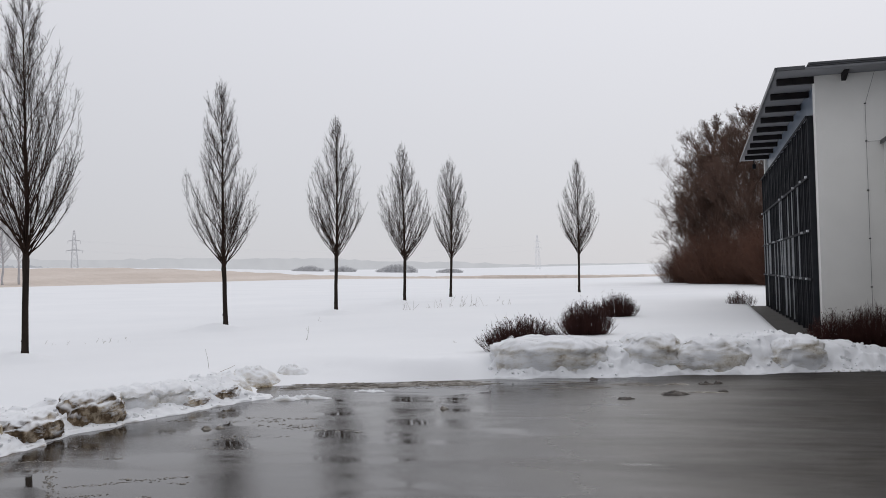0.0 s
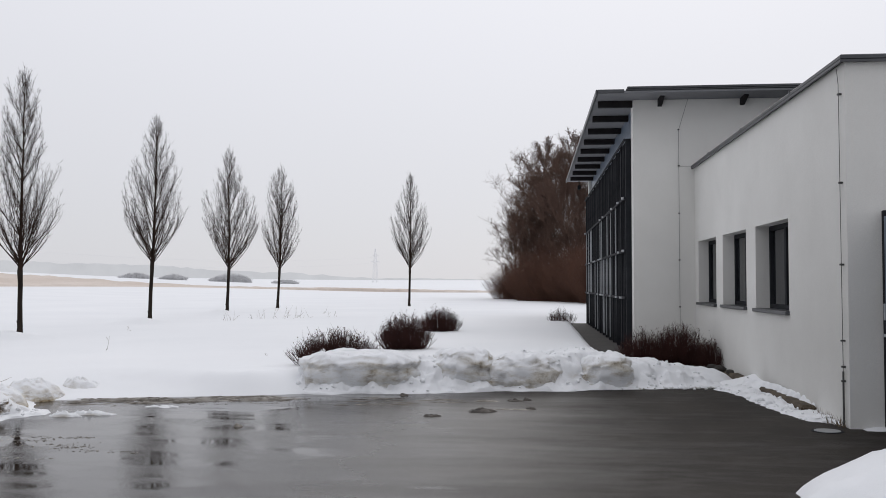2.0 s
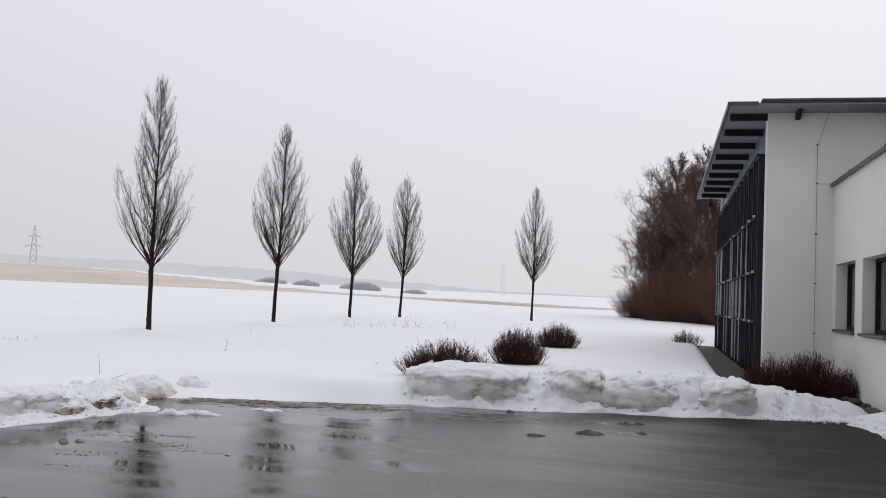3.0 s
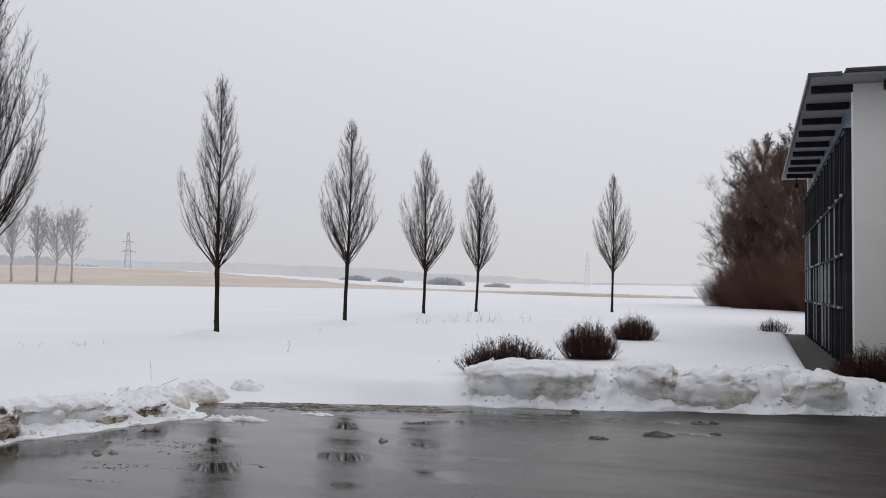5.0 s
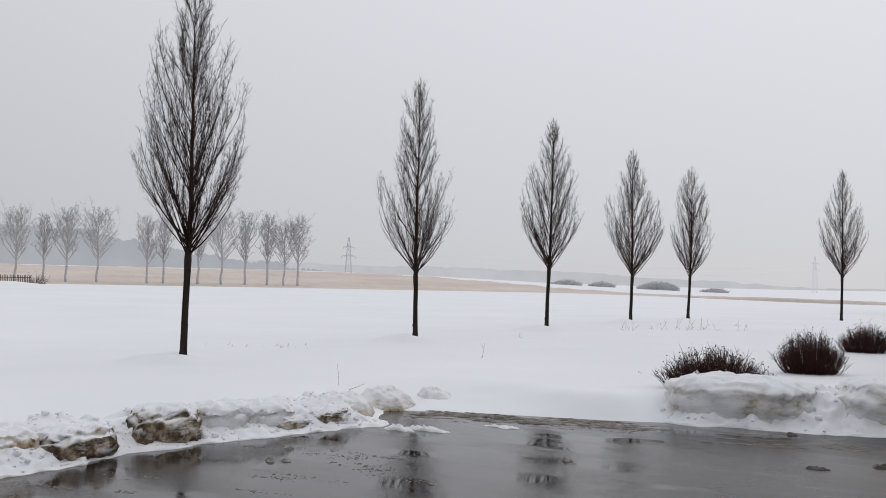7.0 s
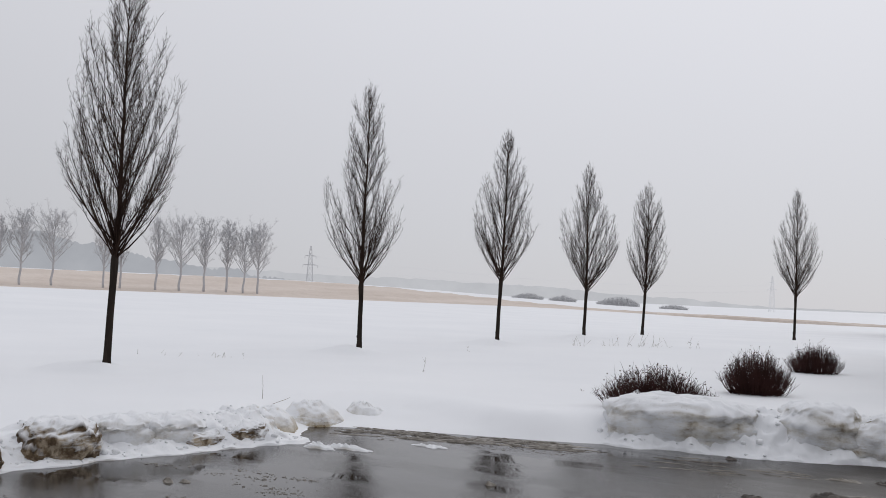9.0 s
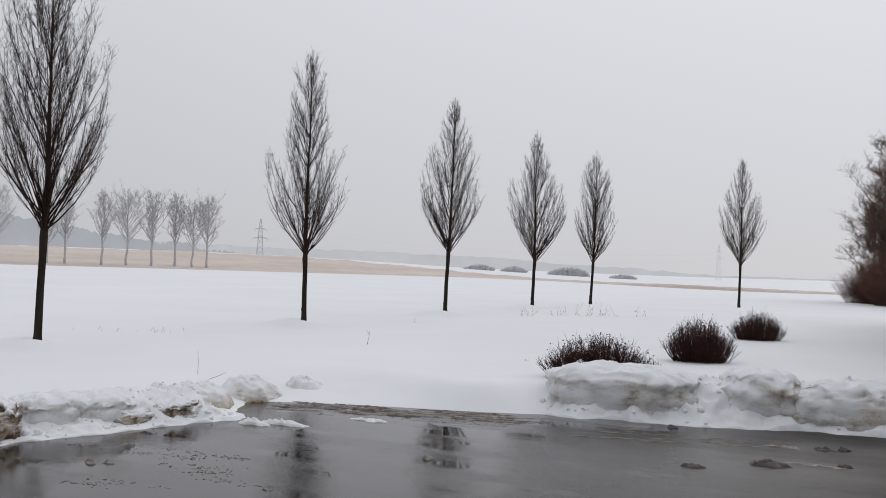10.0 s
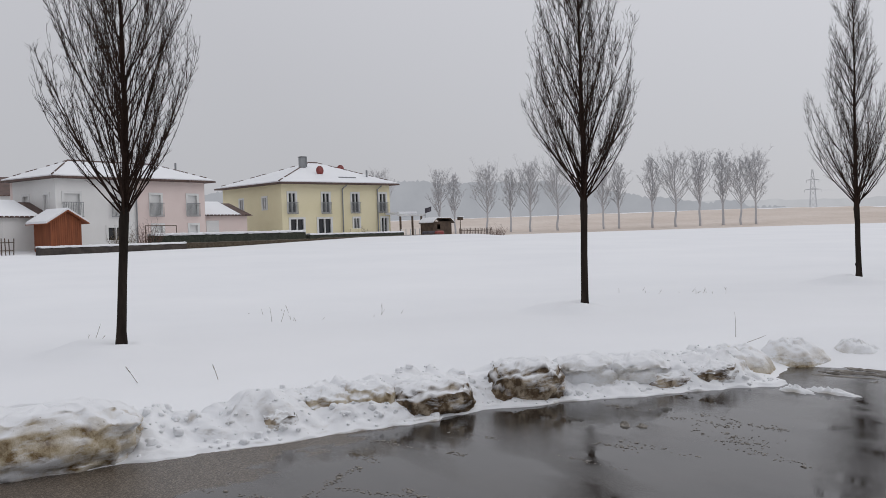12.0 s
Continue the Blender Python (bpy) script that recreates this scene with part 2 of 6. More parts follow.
def knotty(m):
    n, l = m.node_tree.nodes, m.node_tree.links
    p = n["Principled BSDF"]
    src = p.inputs["Base Color"].links[0].from_socket
    co = n.new("ShaderNodeTexCoord").outputs["Object"]
    info = n.new("ShaderNodeObjectInfo")
    jump = n.new("ShaderNodeVectorMath")
    jump.operation = "MULTIPLY_ADD"
    jump.inputs[1].default_value = (1.0, 1.0, 0.45)
    l.new(co, jump.inputs[0])
    l.new(info.outputs["Random"], jump.inputs[2])
    spots = n.new("ShaderNodeTexVoronoi")
    spots.inputs["Scale"].default_value = 7.0
    l.new(jump.outputs[0], spots.inputs["Vector"])
    fac = add_ramp(n, l, spots.outputs["Distance"], [(0.06, 0.85), (0.13, 0.0)])
    l.new(add_mix(n, l, fac, src, (0.045, 0.045, 0.05)), p.inputs["Base Color"])


knotty(BOARD)
CONCRETE = plain("damp_concrete", (0.026, 0.023, 0.020), (0.052, 0.046, 0.040), 1.6, 0.8, 0, 0.3, 0.006, 55.0)
SOIL = plain("wet_soil", (0.035, 0.025, 0.016), (0.11, 0.085, 0.055), 6.0, 0.9, 0, 0.6, 0.02, 40.0)
GRASS = plain("dry_grass", (0.11, 0.085, 0.055), (0.26, 0.21, 0.15), 4.0, 0.9, 0, 0)
REED = plain("dry_reeds", (0.57, 0.485, 0.42), (0.69, 0.61, 0.55), 0.03, 0.95, 0, 0, 0.01, 0.9)
# skyline haze is carried by the emission colours of these two
FAR_WOOD = hazed_glow_material("glowing_haze_woods", (0.375, 0.39, 0.425), (0.43, 0.445, 0.48))
FAR_HILL = hazed_glow_material("glowing_haze_hills", (0.50, 0.51, 0.54), (0.555, 0.565, 0.595))
YELLOW = plain("yellow_render", (0.76, 0.685, 0.455), (0.82, 0.745, 0.525), 0.4, 0.9, 0, 0.1, 0.004, 50.0)
PINK = plain("pale_pink_render", (0.72, 0.595, 0.56), (0.78, 0.665, 0.625), 0.4, 0.9, 0, 0.1, 0.004, 50.0)
WHITE = plain("white_render", (0.74, 0.735, 0.72), (0.81, 0.805, 0.79), 0.4, 0.9, 0, 0.1, 0.004, 50.0)
TRIM = plain("white_frame_paint", (0.66, 0.66, 0.65), (0.76, 0.76, 0.75), 2.0, 0.5, 0, 0)
TILE = plain("red_brown_roof_tile", (0.075, 0.05, 0.044), (0.15, 0.095, 0.08), 2.0, 0.8, 0, 0.2, 0.01, 9.0)
SHED = plain("orange_brown_boards", (0.20, 0.055, 0.020), (0.33, 0.10, 0.038), 1.4, 0.8, 0, 0.2, 0.004, 20.0, (4.0, 4.0, 0.4), 0.2)
HEDGE = plain("hedge_leaves", (0.020, 0.026, 0.018), (0.055, 0.060, 0.042), 2.2, 0.9, 0, 0.8, 0.1, 14.0)
STONE = plain("dark_garden_wall", (0.03, 0.024, 0.022), (0.085, 0.07, 0.06), 1.8, 0.9, 0, 0.5, 0.03, 9.0)
BROWN_WOOD = plain("weathered_brown_wood", (0.055, 0.036, 0.025), (0.13, 0.088, 0.06), 2.4, 0.85, 0, 0.2, 0.004, 25.0)
GREY_METAL = plain("grey_sheet_metal", (0.20, 0.21, 0.22), (0.33, 0.34, 0.35), 1.2, 0.4, 0.4, 0)
DISH_RED = plain("red_dish_paint", (0.20, 0.03, 0.03), (0.30, 0.06, 0.05), 2.0, 0.5, 0, 0)
BLIND = plain("pale_shutter", (0.66, 0.66, 0.65), (0.74, 0.74, 0.73), 2.0, 0.6, 0, 0)
FABRIC = plain("dark_cloth", (0.03, 0.035, 0.05), (0.12, 0.10, 0.11), 6.0, 0.9, 0, 0)

# ---- mesh helpers ----
class Shape:
    """Vertices and faces of one part, in metres."""

    def __init__(self):
        self.v, self.f = [], []

    def add(self, verts, faces):
        k = len(self.v)
        self.v.extend(verts)
        self.f.extend([tuple(i + k for i in q) for q in faces])

    def box(self, x0, x1, y0, y1, z0, z1, c=0.0, m=None):
        """A block; c: chamfer of its edges."""
        if c <= 0:
            vs = [(x, y, z) for z in (z0, z1) for y in (y0, y1) for x in (x0, x1)]
            fs = [(0, 2, 3, 1), (4, 5, 7, 6), (0, 1, 5, 4), (2, 6, 7, 3), (0, 4, 6, 2), (1, 3, 7, 5)]
        else:
            vs, fs, idx = [], [], {}
            X, Y, Z = (x0, x1), (y0, y1), (z0, z1)
            for a in (0, 1):
                for b in (0, 1):
                    for d in (0, 1):
                        sx, sy, sz = (c, -c)[a], (c, -c)[b], (c, -c)[d]
                        for k, p in enumerate(((X[a], Y[b] + sy, Z[d] + sz), (X[a] + sx, Y[b], Z[d] + sz), (X[a] + sx, Y[b] + sy, Z[d]))):
                            idx[a, b, d, k] = len(vs)
                            vs.append(p)
            g = lambda a, b, d, k: idx[a, b, d, k]
            fs += [tuple(g(0, b, d, 0) for b, d in ((0, 0), (0, 1), (1, 1), (1, 0))), tuple(g(1, b, d, 0) for b, d in ((0, 0), (1, 0), (1, 1), (0, 1)))]
            fs += [tuple(g(a, 0, d, 1) for a, d in ((0, 0), (1, 0), (1, 1), (0, 1))), tuple(g(a, 1, d, 1) for a, d in ((0, 0), (0, 1), (1, 1), (1, 0)))]
            fs += [tuple(g(a, b, 0, 2) for a, b in ((0, 0), (0, 1), (1, 1), (1, 0))), tuple(g(a, b, 1, 2) for a, b in ((0, 0), (1, 0), (1, 1), (0, 1)))]
            for a in (0, 1):
                for b in (0, 1):
                    fs += [(g(a, b, 0, 0), g(a, b, 1, 0), g(a, b, 1, 1), g(a, b, 0, 1)), (g(a, 0, b, 0), g(a, 1, b, 0), g(a, 1, b, 2), g(a, 0, b, 2)), (g(0, a, b, 1), g(1, a, b, 1), g(1, a, b, 2), g(0, a, b, 2))]
                    for d in (0, 1):
                        fs.append((g(a, b, d, 0), g(a, b, d, 1), g(a, b, d, 2)))
        if m is not None:
            vs = [tuple(m @ Vector(p)) for p in vs]
        self.add(vs, fs)
        return self

    def tube(self, pts, radii, n=5, cap=True):
        pts = [Vector(p) for p in pts]
        vs, fs = [], []
        for i, p in enumerate(pts):
            d = (pts[min(i + 1, len(pts) - 1)] - pts[max(i - 1, 0)]).normalized()
            a = d.cross(Vector((0.31, 0.95, 0.05)))
            if a.length < 0.1:
                a = d.cross(Vector((1, 0, 0.1)))
            a.normalize()
            b = d.cross(a)
            for k in range(n):
                w = 2 * math.pi * k / n
                vs.append(tuple(p + radii[i] * (math.cos(w) * a + math.sin(w) * b)))
        for i in range(len(pts) - 1):
            for k in range(n):
                k2 = (k + 1) % n
                fs.append((i * n + k, i * n + k2, i * n + n + k2, i * n + n + k))
        if cap:
            fs.append(tuple(range(n))[::-1])
            fs.append(tuple((len(pts) - 1) * n + k for k in range(n)))
        self.add(vs, fs)
        return self

    def spike(self, p, q, r):
        """A fine twig that ends in a point."""
        p, q = Vector(p), Vector(q)
        d = (q - p).normalized()
        a = d.cross(Vector((0.3, 0.9, 0.2))).normalized() * r
        b = d.cross(a)
        self.add([tuple(p + a), tuple(p - a * 0.5 + b * 0.87), tuple(p - a * 0.5 - b * 0.87), tuple(q)], [(0, 1, 3), (1, 2, 3), (2, 0, 3)])

    def blob(self, p, r, rng, squash=0.8):
        """A small knobbly lump."""
        n, rows = 7, 4
        vs, fs = [(p[0], p[1], p[2] - r * squash)], []
        for i in range(1, rows):
            a = math.pi * i / rows
            for k in range(n):
                w = 2 * math.pi * (k + 0.5 * (i % 2)) / n
                q = r * rng.uniform(0.75, 1.2)
                vs.append((p[0] + q * math.sin(a) * math.cos(w), p[1] + q * math.sin(a) * math.sin(w), p[2] - q * squash * math.cos(a)))
        vs.append((p[0], p[1], p[2] + r * squash))
        for k in range(n):
            k2 = (k + 1) % n
            fs.append((0, 1 + k2, 1 + k))
            for i in range(rows - 2):
                fs.append((1 + i * n + k, 1 + i * n + k2, 1 + (i + 1) * n + k2, 1 + (i + 1) * n + k))
            fs.append((1 + (rows - 2) * n + k, 1 + (rows - 2) * n + k2, len(vs) - 1))
        self.add(vs, fs)

    def mesh(self, name, smooth=False):
        me = bpy.data.meshes.new(name)
        me.from_pydata(self.v, [], self.f)
        if smooth:
            me.polygons.foreach_set("use_smooth", [True] * len(me.polygons))
        me.update()
        return me


def thing(name, label, category, group="", kind="", at=(0, 0, 0)):
    ob = new(name)
    ob.empty_display_size = 0.2
    ob.location = at
    return tagged(ob, label, category, group, kind)


def part(name, shape, material, parent=None, label="", smooth=False, kind=""):
    """One mesh under a thing, in the thing's own coordinates."""
    me = shape.mesh(name, smooth) if isinstance(shape, Shape) else shape
    if not me.materials:
        me.materials.append(material)
    ob = new(name, me)
    ob.parent = parent
    return tagged(ob, label, "", "", kind)


def solo(name, shape, material, label, category, group="", kind="", smooth=False):
    """A thing that is one mesh."""
    ob = part(name, shape, material, None, "", smooth)
    return tagged(ob, label, category, group, kind)


def sm(t):
    t = np.clip(t, 0, 1)
    return t * t * (3 - 2 * t)


def wobble(x, y, z=0.0, octaves=4):
    return noise.fractal(Vector((x, y, z)), 0.9, 2.1, octaves)

# ---- the ground ----
YARD = [(-6.47, -9), (-6.47, 4.5), (-6.42, 8.9), (-6.05, 10.4), (-5.65, 11.55), (-6.2, 12.6), (-4.7, 13.15), (-2.9, 13.75), (-1.5, 14.0), (1.3, 14.75),
        (3.05, 15.25), (3.25, 12.3), (3.7, 11.4), (3.72, 10.9), (9.0, 10.9), (9.0, -9)]
TREES = [(-11.46, 6.36), (-11.46, 13.8), (-11.65, 21.34), (-11.55, 28.54), (-11.47, 35.67), (-11.42, 42.72), (-5.99, 48.08)]


def outside(px, py):
    """Distance from the yard's outline, positive outside it."""
    best = np.full(px.shape, 1e9)
    inside = np.zeros(px.shape, bool)
    for (ax, ay), (bx, by) in zip(YARD, YARD[1:] + YARD[:1]):
        dx, dy = bx - ax, by - ay
        t = np.clip(((px - ax) * dx + (py - ay) * dy) / (dx * dx + dy * dy), 0, 1)
        best = np.minimum(best, np.hypot(px - ax - t * dx, py - ay - t * dy))
        cross = (ay > py) != (by > py)
        inside ^= cross & (px < (bx - ax) * (py - ay) / (by - ay + 1e-12) + ax)
    return np.where(inside, -best, best)


def land(px, py):
    """The snow's height."""
    r = np.hypot(px, py)
    az = np.degrees(np.arctan2(-px, py))
    z = 0.28 + 0.89 * sm((-px - 12) / 46) + 0.18 * sm((py - 10) / 32) * (1 - 0.5 * sm((-px - 12) / 46))
    left = sm((az - 8) / 34)
    crest = 150 - 20 * (1 - left)
    dip = (1.25 + 0.95 * left) * sm((r - crest) / 60)
    rise = (1.4 + 9.0 * left) * sm((r - 225) / 260) + (5.5 - 1.5 * left) * sm((r - 480) / 700)
    z = z - dip + rise
    plot = sm((-px - 59) / 3.0) * sm((47.5 - py + (-px - 60) * 0.3) / 4.0) * sm((130 + px) / 10)
    z = z + 0.36 * plot
    hall = sm((px - 1.45 - 1.2 * sm((18.6 - py) / 2.5)) / 0.22) * sm((37.2 - py) / 0.5) * sm((py - 15.5) / 0.7)
    z = z * (1 - hall) + 0.03 * hall
    return z


def axis(lo, dense_lo, dense_hi, hi, step, grow):
    a = list(np.arange(dense_lo, dense_hi, step))
    s, x = step, dense_hi
    while x < hi:
        a.append(x)
        s *= grow
        x += s
    a.append(hi)
    s, x = step, dense_lo
    while x > lo:
        s *= grow
        x -= s
        a.append(max(x, lo))
    return np.unique(np.array(a))


def ground_sheet():
    gx, gy = axis(-2500, -13.5, 5.5, 2500, 0.12, 1.075), axis(-2500, 2.0, 22.0, 2500, 0.12, 1.075)
    X, Y = np.meshgrid(gx, gy)
    Z = land(X, Y)
    d = outside(X, Y)
    edge = 0.95 + 0.5 * np.sin(X * 1.3 + Y * 0.7)
    Z = np.where(d > 0, -0.05 + (Z + 0.05) * (0.16 * sm(d / 0.25) + 0.84 * sm(d / edge / 1.4)), -0.05)
    flat = Z.copy()
    for i in range(Z.shape[0]):
        for j in range(Z.shape[1]):
            x, y = X[i, j], Y[i, j]
            if -80 < x < 12 and -6 < y < 80 and d[i, j] > -0.1:
                k = 1.0 if d[i, j] > 1.0 else 0.6
                flat[i, j] += k * (0.011 * wobble(x * 0.3, y * 0.3) + 0.004 * wobble(x * 2.3, y * 2.3, 3.0, 3))
                if -6.5 < x < 3 and 0 < d[i, j] < 1.6 and y > 11:
                    flat[i, j] += 0.035 * max(0.0, wobble(x * 5.0, y * 5.0, 7.0, 3)) * min(1.0, d[i, j] * 3)
    for tx, ty in TREES:
        q = np.hypot((X - tx + 0.1) * 0.8, Y - ty + 0.25)
        ripple = 1 + 0.30 * np.sin(X * 5.1 + ty) * np.sin(Y * 4.3 + tx)
        flat += 0.15 * np.exp(-(q / 0.58) ** 3) * ripple - 0.10 * np.exp(-(np.hypot(X - tx, Y - ty) / 0.13) ** 2)
    n, k = X.shape
    verts = np.stack([X.ravel(), Y.ravel(), flat.ravel()], 1)
    s = Shape()
    s.v = [tuple(p) for p in verts.tolist()]
    s.f = [(i * k + j, i * k + j + 1, i * k + k + j + 1, i * k + k + j) for i in range(n - 1) for j in range(k - 1)]
    solo("ground", s, SNOW, "snow-covered field of smooth old snow", "snow field", kind="structure", smooth=True)


def ground_z(x, y):
    return float(land(np.array([x]), np.array([y]))[0])


ground_sheet()
solo("pavement", Shape().box(-9.5, 9.5, -10, 15.9, -0.25, 0.0), ASPHALT, "wet dark asphalt yard with thin meltwater film", "asphalt yard", kind="structure")

# ---- the hall and the low wing ----
def wall_shell(u0, u1, z0, z1, t0, t1, holes, place):
    """One closed wall between u0 and u1, of thickness t0 to t1, with openings (ua, ub, za, zb) cut through it."""
    us = sorted({u0, u1, *[h[0] for h in holes], *[h[1] for h in holes]})
    zs = sorted({z0, z1, *[h[2] for h in holes], *[h[3] for h in holes]})

    def solid(i, j):
        if not (0 <= i < len(us) - 1 and 0 <= j < len(zs) - 1):
            return False
        u, z = (us[i] + us[i + 1]) / 2, (zs[j] + zs[j + 1]) / 2
        return not any(h[0] < u < h[1] and h[2] < z < h[3] for h in holes)

    s, index = Shape(), {}

    def corner(i, j, side):
        if (i, j, side) not in index:
            index[i, j, side] = len(s.v)
            s.v.append(place(us[i], (t0, t1)[side], zs[j]))
        return index[i, j, side]

    for i in range(len(us) - 1):
        for j in range(len(zs) - 1):
            if not solid(i, j):
                continue
            ring = [(i, j), (i + 1, j), (i + 1, j + 1), (i, j + 1)]
            s.f.append(tuple(corner(a, b, 0) for a, b in ring))
            s.f.append(tuple(corner(a, b, 1) for a, b in ring[::-1]))
            for (a, b), (di, dj) in zip(zip(ring, ring[1:] + ring[:1]), ((0, -1), (1, 0), (0, 1), (-1, 0))):
                if not solid(i + di, j + dj):
                    s.f.append((corner(*b, 0), corner(*a, 0), corner(*a, 1), corner(*b, 1)))
    return s


def wall_with_holes(x0, x1, y0, y1, z0, z1, holes):
    """A wall that runs along y, between x0 and x1, with openings (ya, yb, za, zb) through it."""
    return wall_shell(y0, y1, z0, z1, x0, x1, holes, lambda u, t, z: (t, u, z))


def low_wing():
    x, y0, y1, top = 3.75, 11.23, 20.82, 4.08
    wins = [(13.6, 15.46, 1.22, 2.49), (16.1, 17.95, 1.22, 2.49), (18.57, 20.42, 1.22, 2.49)]
    b = thing("low_wing", "white plastered flat-roofed wing with three square windows", "building")
    part("side_wall", wall_with_holes(x, x + 0.42, y0, y1, -0.2, top, wins), PLASTER, b)
    part("front_wall", Shape().box(x + 0.42, 16.0, y0, y0 + 0.42, -0.2, top), PLASTER, b)
    part("flat_roof", Shape().box(x + 0.42, 16.0, y0 + 0.42, y1, top - 0.3, top - 0.05), COPING, b)
    part("rear_wall", Shape().box(15.6, 16.0, y0 + 0.42, y1, -0.2, top - 0.3), PLASTER, b)
    cop = Shape()
    cop.box(x - 0.07, x + 0.47, y0 - 0.07, y1 - 0.02, top + 0.002, top + 0.06, 0.012)
    cop.box(x + 0.47, 16.0, y0 - 0.07, y0 + 0.47, top + 0.002, top + 0.06, 0.012)
    cop.box(x - 0.07, x - 0.045, y0 - 0.07, y1 - 0.02, top - 0.025, top + 0.002)
    cop.box(x - 0.045, 16.0, y0 - 0.07, y0 - 0.045, top - 0.025, top + 0.002)
    for yy in (13.2, 16.1, 18.9):
        cop.box(x - 0.075, x + 0.475, yy, yy + 0.03, top + 0.02, top + 0.07)
    part("roof_coping", cop, COPING, b, "dark zinc roof coping")
    for ya, yb, za, zb in wins:
        w = part("window", Shape().box(x + 0.245, x + 0.26, ya, yb, za, zb), DARK_GLASS, b, "dark window set deep in the wall")
        fr = Shape()
        fr.box(x + 0.205, x + 0.285, ya, ya + 0.07, za, zb, 0.006).box(x + 0.205, x + 0.285, yb - 0.07, yb, za, zb, 0.006)
        fr.box(x + 0.205, x + 0.285, ya + 0.07, yb - 0.07, za, za + 0.07, 0.006).box(x + 0.205, x + 0.285, ya + 0.07, yb - 0.07, zb - 0.07, zb, 0.006)
        part("frame", fr, STEEL, w)
        mid = 0.5 * (ya + yb)
        part("mullion", Shape().box(x + 0.20, x + 0.29, mid - 0.05, mid + 0.05, za + 0.07, zb - 0.07, 0.006), STEEL, w)
        part("sill", Shape().box(x - 0.06, x + 0.205, ya - 0.03, yb + 0.03, za - 0.05, za + 0.004, 0.008), COPING, w, "dark metal sill")
    wire = Shape()
    wire.tube([(x - 0.03, 11.42, top - 0.05), (x - 0.02, 11.40, 3.85), (x - 0.025, 11.36, 0.62), (x - 0.025, 11.36, 0.0)], [0.0035, 0.0035, 0.004, 0.008], 6)
    wire.tube([(x - 0.025, 11.36, 0.62), (x - 0.025, 11.36, 0.0)], [0.011, 0.011], 6)
    c = part("lightning_conductor", wire, CABLE, b, "thin lightning conductor wire")
    for z in (3.72, 2.72, 1.8, 0.95, 0.66, 0.5):
        part("clip", Shape().box(x - 0.045, x, 11.342, 11.382, z, z + 0.022, 0.004), CABLE, c)
    v = part("roof_vent", Shape().box(5.16, 5.9, 12.06, 12.7, top - 0.05, 4.30), COPING, b, "dark louvred vent box on the roof")
    for k in range(6):
        part("slat", Shape().box(5.1, 5.96, 12.0, 12.76, 4.30 + 0.07 * k, 4.33 + 0.07 * k, 0.006), COPING, v)
    part("vent_core", Shape().box(5.2, 5.86, 12.1, 12.66, 4.302, 4.66), STEEL, v)


def board_gate():
    hinge, ang = Vector((4.13, 11.17, 0)), -93
    g = thing("board_gate", "blue-grey weathered vertical board gate standing ajar", "gate")
    g.matrix_basis = pose(hinge.x, hinge.y, 0, 0, 0, ang)
    part("steel_frame", Shape().box(-0.02, 0.05, -0.03, 0.05, 0.03, 2.4, 0.006).box(0.05, 2.9, 0.01, 0.05, 2.28, 2.34).box(0.05, 2.9, 0.01, 0.05, 0.16, 0.24), STEEL, g, "dark steel frame")
    boardmesh = Shape().box(0, 0.135, -0.028, 0.0, 0.27, 2.34, 0.005).mesh("board")
    for k in range(20):
        o = part("board", boardmesh, BOARD, g)
        o.location = (0.055 + 0.142 * k, -0.002 * (k % 3), 0.012 * ((k * 7) % 5 - 2) * 0.3)
    part("kick_plate", Shape().box(0.05, 2.9, -0.02, 0.006, 0.04, 0.26, 0.004), STEEL, g)
    part("latch", Shape().box(0.05, 0.13, -0.06, -0.03, 1.02, 1.05, 0.006), BRIGHT, g, "small steel latch")
    part("pull", Shape().box(0.06, 0.085, -0.05, -0.03, 1.2, 1.38, 0.004), BRIGHT, g)


